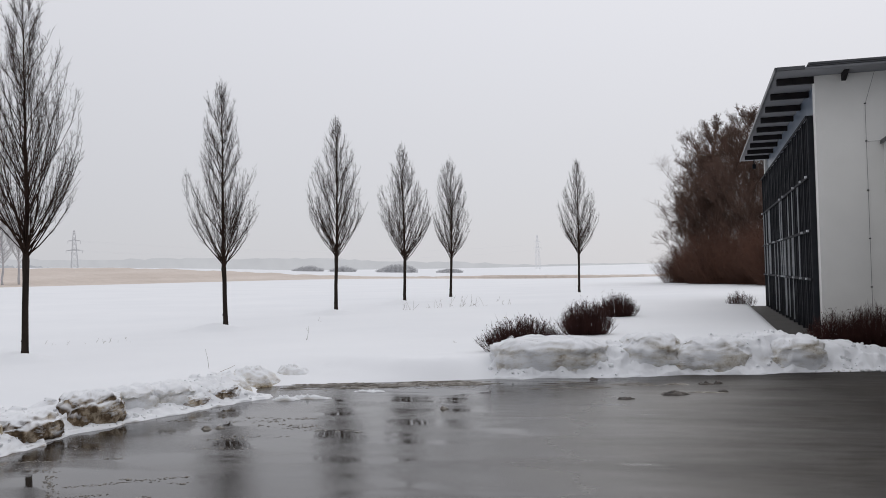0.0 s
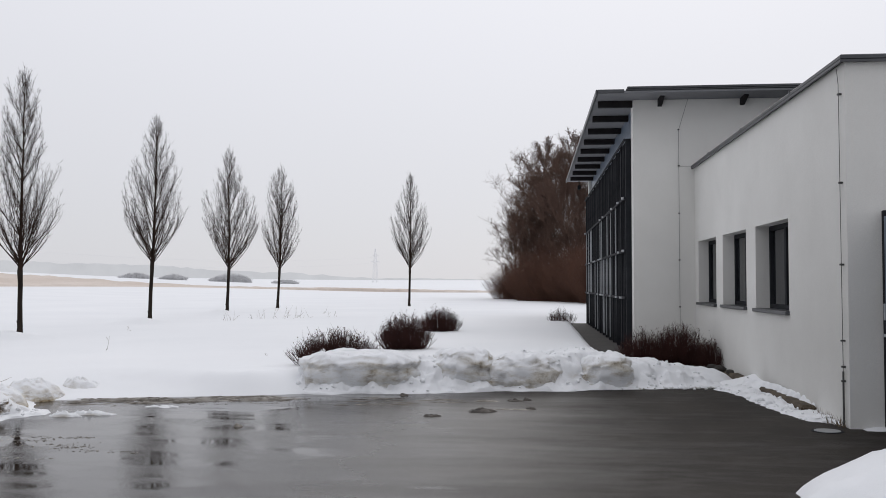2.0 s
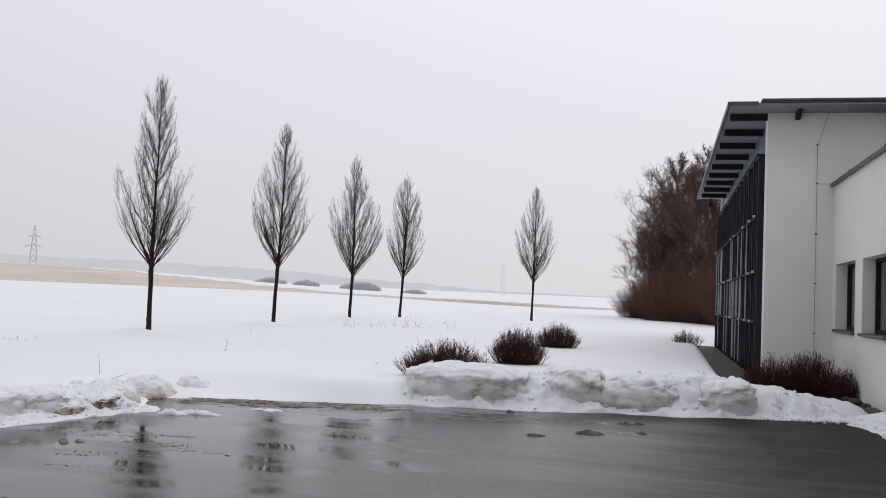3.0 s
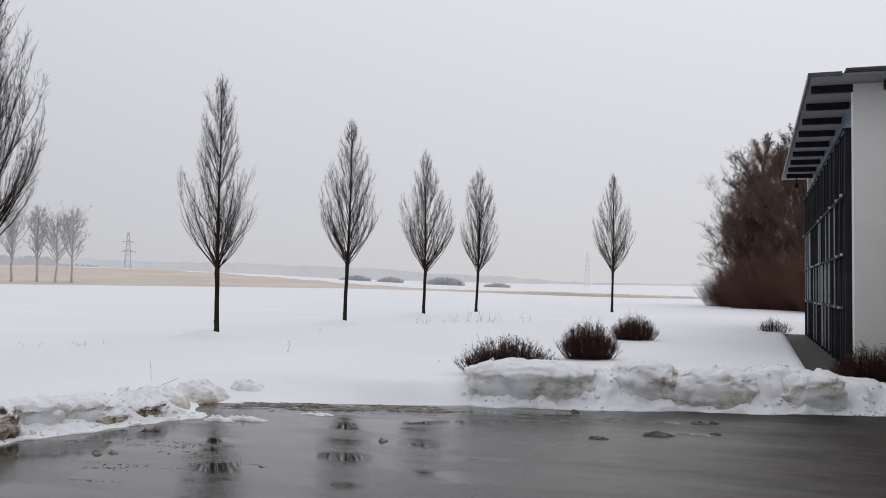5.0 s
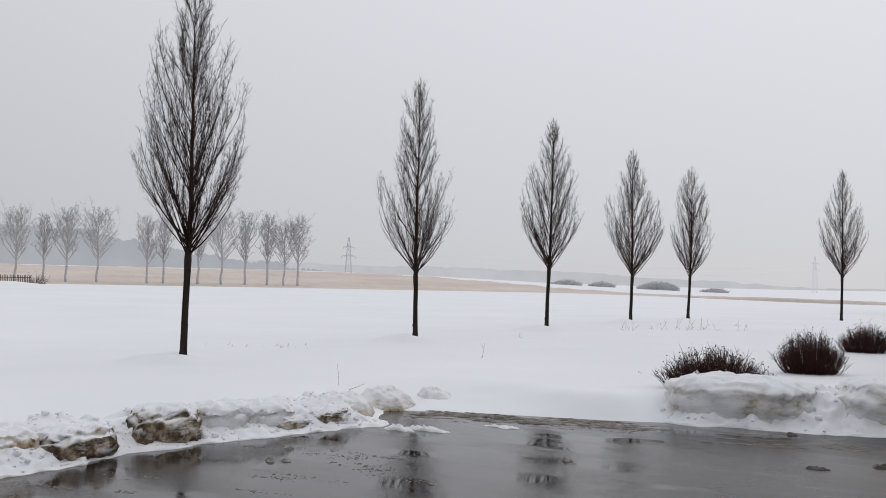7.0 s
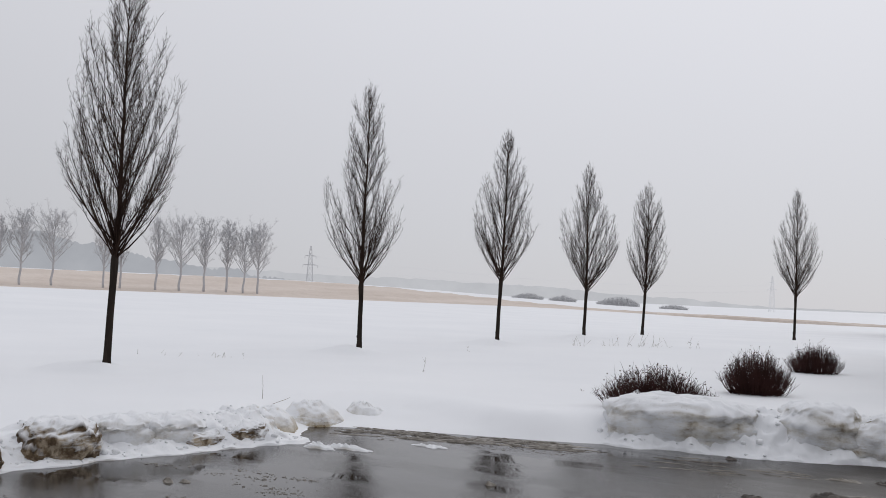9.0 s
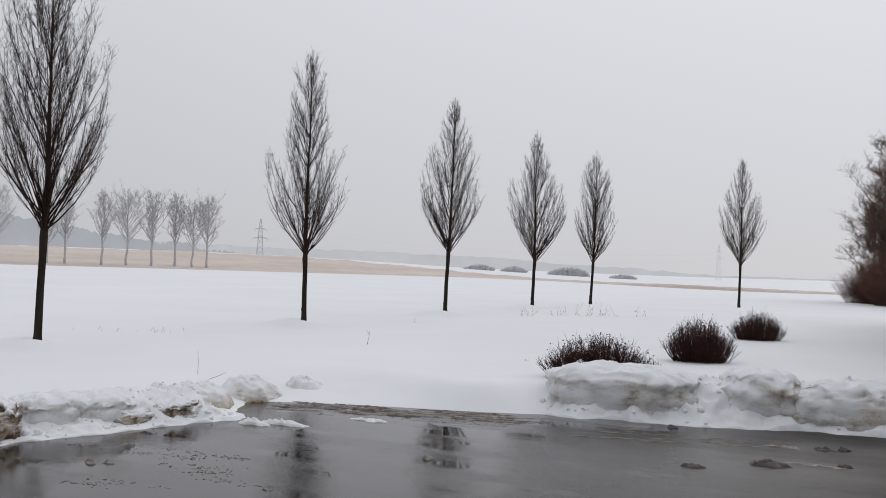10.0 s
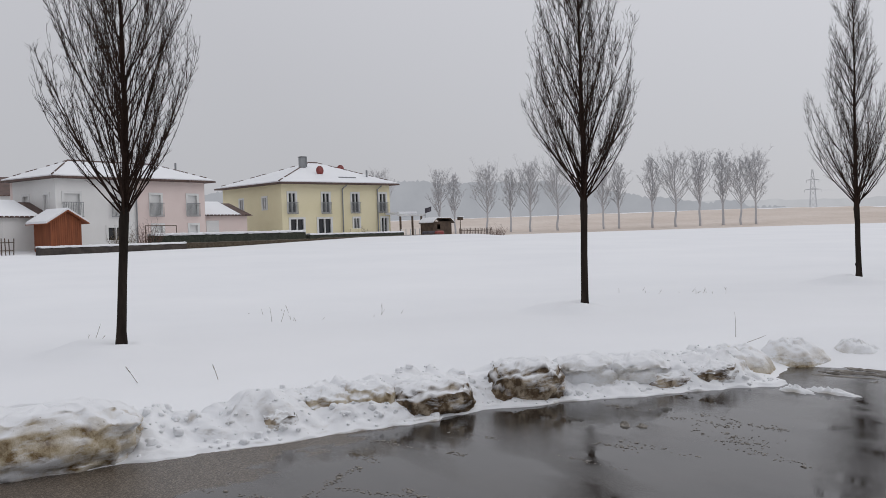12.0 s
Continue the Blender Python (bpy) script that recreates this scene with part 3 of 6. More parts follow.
def tall_hall():
    x0, y0, y1, top = 2.46, 20.82, 36.6, 5.57
    h = thing("tall_hall", "tall white hall with a glazed side under a wide flat eave", "building")
    part("gable_wall", Shape().box(x0, 16.0, y0, y0 + 0.4, -0.2, top - 0.002), PLASTER, h)
    part("far_wall", Shape().box(x0, 16.0, y1 - 0.4, y1, -0.2, top - 0.002), PLASTER, h)
    part("plinth", Shape().box(x0 + 0.02, x0 + 0.3, y0 + 0.4, y1 - 0.4, -0.2, 0.12), CONCRETE, h)
    part("upper_panel", Shape().box(x0 + 0.10, x0 + 0.3, y0 + 0.4, y1 - 0.4, 4.78, top - 0.004), PANEL, h, "blue-grey panel band under the eave")
    # glazing behind the posts
    n = 13
    step = (y1 - 0.4 - y0 - 0.4) / n
    for k in range(n):
        ya = y0 + 0.4 + k * step
        for za, zb in ((0.14, 1.26), (1.32, 2.30), (2.36, 3.46), (3.52, 4.76)):
            part("pane", Shape().box(x0 + 0.2, x0 + 0.22, ya + 0.03, ya + step - 0.03, za, zb), DARK_GLASS, h)
    post = Shape().box(x0 - 0.12, x0 + 0.12, -0.035, 0.035, 0.1, 4.80, 0.006).mesh("post")
    fin = Shape().box(x0 - 0.10, x0 + 0.14, -0.03, 0.03, 0.14, 4.78).mesh("fin")
    strip = Shape().box(x0 - 0.125, x0 - 0.102, -0.014, 0.014, 1.3, 3.5).mesh("strip")
    strip_low = Shape().box(x0 - 0.125, x0 - 0.102, -0.014, 0.014, 0.2, 2.3).mesh("strip")
    rng = random.Random(5)
    for k in range(n + 1):
        o = part("post", post, STEEL, h)
        o.location.y = y0 + 0.44 + k * step * 0.995
        for j in (1, 2, 3):
            if k < n:
                f = part("fin", fin, STEEL, h)
                f.location.y = y0 + 0.44 + (k + j / 4) * step
                if rng.random() < 0.36:
                    q = part("strip", strip if rng.random() < 0.5 else strip_low, BRIGHT, h)
                    q.location.y = f.location.y
    for z in (1.29, 2.33, 3.49, 4.77):
        part("rail", Shape().box(x0 - 0.16, x0 - 0.128, y0 + 0.4, y1 - 0.35, z - 0.03, z + 0.03, 0.005), STEEL, h)
        for k in range(2 * n):
            if z < 4 and rng.random() < 0.28:
                part("bracket", Shape().box(x0 - 0.20, x0 - 0.161, y0 + 0.5 + k * step / 2, y0 + 0.62 + k * step / 2, z - 0.02, z + 0.025), BRIGHT, h)
    # roof: thin eave sheet with rafters below, thicker roof edge above
    part("roof", Shape().box(x0 - 0.22, 16.4, 20.0, y1 + 0.3, 5.622, 5.642).box(x0 - 0.2, 16.4, 19.98, y1 + 0.3, 5.644, 5.695, 0.01), COPING, h, "dark flat roof edge")
    part("eave", Shape().box(1.66, 16.3, 20.03, y1 + 0.25, 5.57, 5.619, 0.008), SOFFIT, h, "pale grey boarded soffit")
    part("gutter_edge", Shape().box(1.615, 1.655, 19.99, y1 + 0.28, 5.54, 5.64, 0.008).box(1.655, 2.2, 19.985, 20.025, 5.56, 5.64, 0.006), COPING, h)
    raft = Shape().box(1.72, x0 + 0.09, -0.055, 0.055, 5.43, 5.568, 0.008).mesh("rafter")
    for k in range(9):
        r = part("rafter", raft, RAFTER, h)
        r.location.y = 20.92 + 1.78 * k
    for bx in (3.03, 4.76, 6.5, 8.3):
        s = Shape()
        vs = [(bx + dx, yy, zz) for dx in (-0.045, 0.045) for yy, zz in ((20.82, 5.57), (20.82, 5.42), (20.74, 5.43), (20.38, 5.54), (20.38, 5.57))]
        s.add(vs, [(0, 1, 2, 3, 4), (9, 8, 7, 6, 5)] + [(i, 5 + i, 5 + (i + 1) % 5, (i + 1) % 5) for i in range(5)])
        part("purlin_end", s, RAFTER, h)
    lamp = Shape().box(2.02, 2.14, 35.9, 36.05, 5.18, 5.34, 0.01).tube([(2.08, 35.97, 5.57), (2.08, 35.97, 5.3)], [0.02, 0.02], 6)
    part("eave_lamp", lamp, STEEL, h)
    w = Shape()
    w.tube([(3.62, 20.78, 5.57), (3.42, 20.79, 4.9), (3.42, 20.79, 0.1)], [0.0035] * 3, 6)
    w.tube([(3.42, 20.79, 4.12), (3.74, 20.79, 4.12)], [0.0035] * 2, 6)
    c = part("lightning_conductor", w, CABLE, h, "thin lightning conductor wire")
    for z in (4.9, 4.12, 3.1, 2.1, 1.1):
        part("clip", Shape().box(3.40, 3.44, 20.785, 20.82, z, z + 0.025, 0.004), CABLE, c)
    # the path along the glazing
    solo("garden_path", Shape().box(1.62, 2.47, 19.0, 36.5, -0.1, 0.11, 0.02), CONCRETE, "damp concrete path cleared of snow", "path", kind="structure")
    solo("planting_bed", Shape().box(1.9, 3.74, 16.7, 20.81, -0.1, 0.07, 0.03), SOIL, "strip of bare wet soil along the wall", "soil", kind="structure")
    solo("wall_foot_soil", Shape().box(3.56, 3.745, 12.4, 16.69, -0.1, 0.105, 0.03), SOIL, "narrow strip of bare soil at the wall's foot", "soil", kind="structure")


low_wing()
board_gate()
tall_hall()

# ---- ploughed snow banks ----
def along(line, s):
    """Point and inward normal at s metres along a line."""
    for (ax, ay), (bx, by) in zip(line, line[1:]):
        q = math.hypot(bx - ax, by - ay)
        if s <= q or (bx, by) == line[-1]:
            ux, uy = (bx - ax) / q, (by - ay) / q
            return ax + ux * s, ay + uy * s, -uy, ux
        s -= q
    return 0, 0, 0, 1


def length(line):
    return sum(math.hypot(b[0] - a[0], b[1] - a[1]) for a, b in zip(line, line[1:]))


def snow_bank(line, side, width, height, label, seed, blocks=(), chunks=60, rough=1.0, step=0.03, crumbs=40, mat=BANK):
    """A bank of loose snow along a line of its foot; side: +1 if it lies left of the line. blocks: (along, across, half length,
    half width, height, material) of pressed blocks that stick out of it; chunks: how many small broken pieces lie between them."""
    L = length(line)
    rng = random.Random(int(seed * 10))
    bits = []
    for _ in range(chunks):
        r = rng.uniform(0.08, 0.20)
        w = rng.uniform(0.20, 0.7 * width)
        c = rng.uniform(0.1, L - 0.1)
        bits.append((c, w, r * rng.uniform(0.8, 1.6), r, max(0.05, height(c) * min(1.0, w / 0.6)) + rng.uniform(-0.02, 0.04), 2.2))
    ns, nw = int(L / step), 52
    pts = []
    for i in range(ns + 1):
        s = L * i / ns
        ax, ay, nx, ny = along(line, s)
        nx, ny = nx * side, ny * side
        end = float(sm(min(s, L - s) / 0.5))
        foot = 0.16 * wobble(s * 1.1, seed, 0, 3) + 0.05 * wobble(s * 5.0, seed, 4.0, 2)
        near = [k for k in bits if abs(s - k[0]) < k[2]]
        base_top = height(s) * end * (1 + 0.16 * wobble(s * 1.4, seed, 9.0, 3))
        for j in range(nw + 1):
            w = (j / nw) ** 1.4 * width
            x, y = ax + nx * (w - foot), ay + ny * (w - foot)
            jig = 0.10 * wobble(x * 3.3, y * 3.3, seed, 3)
            slope = float(sm((w + jig + 0.06) / 0.62)) * (1 - 0.45 * float(sm((w - 0.5 * width) / (0.5 * width))))
            z = base_top * slope
            for c, wc, a, b, h, pw in near:
                q = abs((s - c) / a) ** pw + abs((w + jig * 0.5 - wc) / b) ** pw
                if q < 1:
                    z = max(z, h * end * (1 - q) ** (1 / pw))
            fade = 1 - float(sm((w - 0.75 * width) / (0.25 * width)))
            z += rough * (0.055 * wobble(x * 2.2, y * 2.2, seed, 3) + 0.030 * wobble(x * 7, y * 7, seed, 3) + 0.010 * wobble(x * 22, y * 22, seed, 2)) * fade * min(1.0, w / 0.25)
            push = 0.05 * wobble(x * 4.1, y * 4.1, z * 5 + seed, 3) * fade * min(1.0, w / 0.1)
            g = ground_z(x, y) if w > 0.6 * width else 0.0
            z = z * fade + (g * 0.72 - 0.03) * (1 - fade) if w > 0.6 * width else z
            pts.append((x + nx * push, y + ny * push, -0.03 if j == 0 else max(z, -0.03 + 0.065 * min(1.0, w / 0.07))))
    s = Shape()
    s.v = pts
    k = nw + 1
    quads = [(i * k + j, i * k + j + 1, i * k + k + j + 1, i * k + k + j) for i in range(ns) for j in range(nw)]
    s.f = quads if side < 0 else [q[::-1] for q in quads]
    bank = solo("snow_bank", s, mat, label, "snow bank", "ploughed snow round the yard", smooth=True)
    loose = Shape()
    for _ in range(int(L * crumbs)):
        i, j = rng.randint(2, ns - 2), int(nw * rng.uniform(0.10, 0.80))
        p = pts[i * k + j]
        r = rng.uniform(0.010, 0.022) if rng.random() < 0.8 else rng.uniform(0.022, 0.055)
        loose.blob((p[0] + rng.uniform(-0.02, 0.02), p[1] + rng.uniform(-0.02, 0.02), p[2]), r, rng, rng.uniform(0.5, 0.9))
    part("snow_crumbs", loose, SHOVELLED, bank, "", True, kind="stuff")
    for n, (c, w, a, b, h, m) in enumerate(blocks):
        ax, ay, nx, ny = along(line, c)
        nx, ny = nx * side, ny * side
        snow_block(bank, ax + nx * w, ay + ny * w, math.atan2(ny, nx) - math.pi / 2, a, b, h, seed + n * 1.7, m)
    return bank


def snow_block(parent, x, y, ang, a, b, h, seed, mat):
    """A block of pressed snow with a rounded top and a rough, layered, undercut face."""
    rows, n = 34, 96
    s = Shape()
    sgn = lambda q, pw: math.copysign(abs(q) ** pw, q)
    for i in range(rows + 1):
        lat = -math.pi / 2 + math.pi * i / rows
        for k in range(n):
            lon = 2 * math.pi * k / n
            px, py, pz = a * sgn(math.cos(lat), 0.55) * sgn(math.cos(lon), 0.66), b * sgn(math.cos(lat), 0.55) * sgn(math.sin(lon), 0.66), sgn(math.sin(lat), 0.7)
            u = 1 + 0.14 * wobble(px * 1.9 + seed, py * 1.9, pz * 0.9 + seed, 3) + 0.075 * wobble(px * 6 + seed, py * 6, pz * 2.4, 3) + 0.045 * wobble(px * 18 + seed, py * 18, pz * 7, 2)
            u += 0.018 * math.sin(pz * 11 + seed + 2.0 * wobble(px * 2, py * 2, seed, 2))
            px, py = px * u, py * u * (1.0 - 0.20 * max(0.0, -pz - 0.2))
            z = h * 0.40 + h * 0.60 * pz * (1 + 0.13 * wobble(px * 2.4 + seed, py * 2.4, seed, 3)) + 0.035 * wobble(px * 9 + seed, py * 9, pz * 4, 3) + 0.012 * wobble(px * 26, py * 26, pz * 9 + seed, 2)
            s.v.append((x + px * math.cos(ang) - py * math.sin(ang), y + px * math.sin(ang) + py * math.cos(ang), max(z, -0.04)))
    s.f = [(i * n + k, i * n + (k + 1) % n, i * n + n + (k + 1) % n, i * n + n + k) for i in range(rows) for k in range(n)]
    part("snow_block", s, mat, parent, "", True)


# left edge, far edge, and the strip along the wall
snow_bank([(-6.45, 3.4), (-6.45, 4.5), (-6.42, 8.9), (-6.02, 10.4), (-5.6, 11.6)], 1, 1.5, lambda s: 0.25 + 0.04 * math.sin(s * 1.9) + 0.03 * math.sin(s * 4.3),
          "long low bank of dirty ploughed snow", 3.0,
          [(1.42, 0.34, 0.74, 0.38, 0.45, TAN_BANK), (3.22, 0.22, 0.14, 0.12, 0.20, BROWN_BANK), (3.75, 0.54, 0.24, 0.24, 0.29, TAN_BANK), (4.12, 0.44, 0.24, 0.26, 0.33, TAN_BANK), (4.68, 0.29, 0.40, 0.26, 0.29, BROWN_BANK),
           (5.68, 0.37, 0.36, 0.32, 0.38, BROWN_BANK), (6.35, 0.56, 0.32, 0.30, 0.35, BANK), (6.85, 0.48, 0.36, 0.32, 0.34, BANK), (7.10, 0.28, 0.26, 0.15, 0.17, BROWN_BANK), (7.62, 0.33, 0.28, 0.22, 0.23, BROWN_BANK)], 150, 1.6, 0.026, 85, SOILED)
snow_bank([(-3.3, 13.72), (-1.5, 14.02), (1.3, 14.75), (3.38, 15.3)], 1, 1.8, lambda s: 0.46 + 0.05 * math.sin(s * 1.5 + 1.0) - 0.17 * float(sm((s - 5.0) / 1.4)),
          "high bank of compacted ploughed snow with dirty cut faces", 8.0,
          [(1.12, 0.60, 0.90, 0.50, 0.58, BANK), (2.75, 0.66, 0.50, 0.48, 0.60, BANK), (3.65, 0.46, 0.66, 0.38, 0.52, BANK), (4.90, 0.42, 0.44, 0.36, 0.50, BANK), (5.65, 0.80, 0.36, 0.34, 0.40, SHOVELLED)], 120, 1.4, 0.03, 60, SHOVELLED)
snow_bank([(3.1, 15.3), (3.3, 12.5), (3.5, 11.75), (3.72, 11.45)], 1, 0.5, lambda s: 0.075 + 0.02 * math.sin(s * 3.0), "thin strip of shovelled snow along the wall", 12.0, (), 40, 0.6, 0.03, 30, SHOVELLED)


def snow_mound(cx, cy, rx, ry, h, seed, label, rough=1.0, yaw=0.0, mat=BANK):
    n, rows = 72, 26
    s = Shape()
    vs = []
    for i in range(rows + 1):
        for k in range(n):
            a = 2 * math.pi * k / n
            q = i / rows
            lim = 1 + 0.16 * wobble(math.cos(a) * 1.5, math.sin(a) * 1.5, seed, 3)
            lx, ly = rx * q * lim * math.cos(a), ry * q * lim * math.sin(a)
            x, y = cx + lx * math.cos(yaw) - ly * math.sin(yaw), cy + lx * math.sin(yaw) + ly * math.cos(yaw)
            z = 0.88 * h * (1 - q ** 3.2) ** 0.75 + rough * h * (0.16 * wobble(x * 2.6 + seed, y * 2.6, seed, 4) + 0.16 * wobble(x * 9, y * 9, seed, 3) + 0.05 * wobble(x * 24, y * 24, seed, 2)) * (1 - q) ** 0.6 - 0.03 * q
            vs.append((x, y, z))
    s.v = vs
    s.f = [(i * n + k, i * n + n + k, i * n + n + (k + 1) % n, i * n + (k + 1) % n) for i in range(rows) for k in range(n)]
    return solo("snow_mound", s, mat, label, "snow heap", "ploughed snow round the yard", smooth=True)


snow_mound(4.22, 7.7, 2.2, 1.35, 0.48, 21.0, "heap of clean shovelled snow in front of the gate", 0.7, 0.1, SHOVELLED)
snow_mound(2.75, 16.2, 0.80, 0.70, 0.28, 41.0, "shovelled snow thrown over the bed at the wall", 1.0, 0.1, SHOVELLED)
snow_mound(-6.6, 11.85, 0.50, 0.42, 0.34, 31.0, "rounded lump of stained snow at the yard's corner", 1.0, 0.3, TAN_BANK)
snow_mound(-6.6, 12.85, 0.42, 0.36, 0.32, 33.0, "rounded lump of stained snow at the yard's corner", 1.0, 0.5, TAN_BANK)
snow_mound(-6.25, 13.6, 0.36, 0.28, 0.25, 35.0, "small lump of broken snow behind the yard's corner", 1.5, 0.2)

# ---- trees ----
def profile(kind, u):
    """Half width of a crown at u, 0 at the fork to 1 at the tip."""
    if kind == "spade":
        keys = [(0, 0.06), (0.07, 0.34), (0.15, 0.64), (0.27, 0.92), (0.40, 1.0), (0.50, 0.94), (0.56, 0.72), (0.62, 0.47), (0.80, 0.46), (0.92, 0.30), (1, 0.08)]
    elif kind == "spire":
        keys = [(0, 0.06), (0.08, 0.36), (0.18, 0.72), (0.30, 0.95), (0.42, 1.0), (0.60, 0.86), (0.72, 0.60), (0.86, 0.36), (1, 0.06)]
    elif kind == "slim":
        keys = [(0, 0.06), (0.08, 0.40), (0.20, 0.78), (0.34, 1.0), (0.46, 0.96), (0.58, 0.78), (0.75, 0.70), (0.9, 0.48), (1, 0.08)]
    else:
        keys = [(0, 0.06), (0.06, 0.32), (0.14, 0.62), (0.30, 0.92), (0.44, 1.0), (0.62, 0.86), (0.78, 0.65), (0.90, 0.46), (1, 0.14)]
    for (a, p), (b, q) in zip(keys, keys[1:]):
        if u <= b:
            return p + (q - p) * (u - a) / (b - a)
    return keys[-1][1]


def hornbeam(x, y, z, height, fork, half, kind, seed, lean=(0, 0), limbs=112):
    """A leader with steep limbs that leave the stem, sweep out to the crown's edge and fork into fine upright twigs."""
    rng = random.Random(seed)
    trunk, crown = Shape(), Shape()
    bend = [rng.uniform(-0.03, 0.03) for _ in range(4)]
    crown_h = height - fork
    thick = 0.060

    def axis_at(h):
        u = h / height
        return Vector((lean[0] * min(h, fork * 1.6) + bend[0] * math.sin(u * 6) + bend[2] * u, lean[1] * min(h, fork * 1.6) + bend[1] * math.sin(u * 5) + bend[3] * u, h))

    def within(p, slack):
        """Whether a point lies inside the crown's outline."""
        u = (p.z - fork) / crown_h
        if u > 1.0:
            return False
        a = axis_at(p.z)
        return math.hypot(p.x - a.x, p.y - a.y) < half * profile(kind, max(0.0, u)) * slack

    hs = [-0.15, 0.0, 0.12, 0.3, fork * 0.5, fork * 0.8, fork, fork * 1.12]
    trunk.tube([axis_at(h) + Vector((rng.uniform(-1, 1), rng.uniform(-1, 1), 0)) * 0.006 for h in hs], [thick * k for k in (1.4, 1.25, 1.05, 1.0, 0.93, 0.92, 1.06, 0.85)], 10)
    trunk.blob(tuple(axis_at(0.26) + Vector((-thick * 0.8, 0, 0))), 0.035, rng, 1.0)

    def twig_row(pts, gap, reach, r):
        """Short fine twigs all along a branch, each with a spur or two."""
        for p, q in zip(pts, pts[1:]):
            seg = q - p
            tan = seg.normalized()
            for _ in range(int(seg.length / gap + rng.random())):
                b = p + seg * rng.random()
                w = rng.uniform(0, 6.283)
                d = (tan + Vector((math.cos(w), math.sin(w), 0.1)) * rng.uniform(0.40, 0.85)).normalized()
                ln = reach * rng.uniform(0.25, 1.0)
                c = b + d * ln * 0.5
                e = c + (d + Vector((rng.uniform(-0.2, 0.2), rng.uniform(-0.2, 0.2), 0.35))).normalized() * ln * 0.5
                crown.tube([b, c, e], [r, r * 0.8, r * 0.4], 3, False)
                for _ in range(2):
                    f = b.lerp(c, rng.uniform(0.4, 1)) if rng.random() < 0.5 else c.lerp(e, rng.random())
                    w = rng.uniform(0, 6.283)
                    g = (d * 0.6 + Vector((math.cos(w), math.sin(w), 0.4)) * 0.8).normalized()
                    crown.spike(f, f + g * rng.uniform(0.04, 0.12), r * 0.8)

    leader = [axis_at(fork + crown_h * k / 16) + Vector((rng.uniform(-1, 1), rng.uniform(-1, 1), 0)) * 0.012 for k in range(17)]
    crown.tube(leader, [max(0.004, thick * 0.86 * (1 - k / 16.4) ** 1.15) for k in range(17)], 7)
    twig_row(leader[6:], 0.06, 0.26, 0.0030)
    for i in range(limbs):
        q = (i + rng.random()) / limbs
        u = 0.20 + 0.78 * q ** 0.92
        e = fork + crown_h * u
        inner = rng.random() < 0.45
        out = half * profile(kind, u) * (rng.uniform(0.20, 0.82) if inner else rng.uniform(0.84, 1.03))
        reach = max(0.55, out * (rng.uniform(2.4, 3.8) if inner else rng.uniform(1.85, 2.7)))
        s = e - reach
        if s < fork:
            s = fork + crown_h * rng.uniform(0.0, 0.07)
            out = min(out, (e - s) * 0.70)
        reach = e - s
        az = i * 2.399963 + rng.uniform(-0.5, 0.5)
        dirv = Vector((math.cos(az), math.sin(az), 0))
        side = Vector((-dirv.y, dirv.x, 0))
        c0 = axis_at(s)
        bow, ph, sway = rng.uniform(1.25, 1.65), rng.uniform(0, 6.283), rng.uniform(0.015, 0.04)
        pts = []
        for k in range(12):
            t = k / 11
            p = Vector((c0.x, c0.y, s + reach * t)) + dirv * out * (1 - (1 - t) ** bow) + side * sway * t * math.sin(t * 9 + ph) + dirv * rng.uniform(-0.008, 0.008)
            pts.append(p)
        r0 = (0.0172 - 0.0095 * q) * rng.uniform(0.8, 1.2) * (0.8 if inner else 1.0) * min(1.0, 0.5 + reach / 3.0)
        crown.tube(pts, [max(0.0024, r0 * (1 - 0.87 * (k / 11) ** 0.75)) for k in range(12)], 5, False)
        twig_row(pts[3:], 0.075, 0.19, 0.0026)
        for j in range(6 if reach > 1.2 else 4):
            k = rng.randint(2, 9)
            p = pts[k].lerp(pts[k + 1], rng.random())
            tan = (pts[k + 1] - pts[k]).normalized()
            w = rng.uniform(0, 6.283)
            d = (tan + Vector((math.cos(w), math.sin(w), 0)) * rng.uniform(0.18, 0.46)).normalized()
            ln = reach * rng.uniform(0.28, 0.62) * (1.1 - 0.4 * k / 11)
            sub = [p]
            for m in range(7):
                d = (d + Vector((rng.uniform(-0.07, 0.07), rng.uniform(-0.07, 0.07), 0.10))).normalized()
                step = sub[-1] + d * ln / 7
                if not within(step, 1.03):
                    break
                sub.append(step)
            if len(sub) > 2:
                rs = max(0.0030, r0 * 0.46 * (1 - k / 15))
                crown.tube(sub, [rs * (1 - 0.68 * m / (len(sub) - 1)) for m in range(len(sub))], 4, False)
                twig_row(sub, 0.085, 0.17, 0.0025)
    t = thing("street_tree", "", "tree", "row of young hornbeams", at=(x, y, z))
    part("trunk", trunk, BARK, t, smooth=True)
    part("crown", crown, TWIG, t, "bare upswept branches and twigs")
    return t


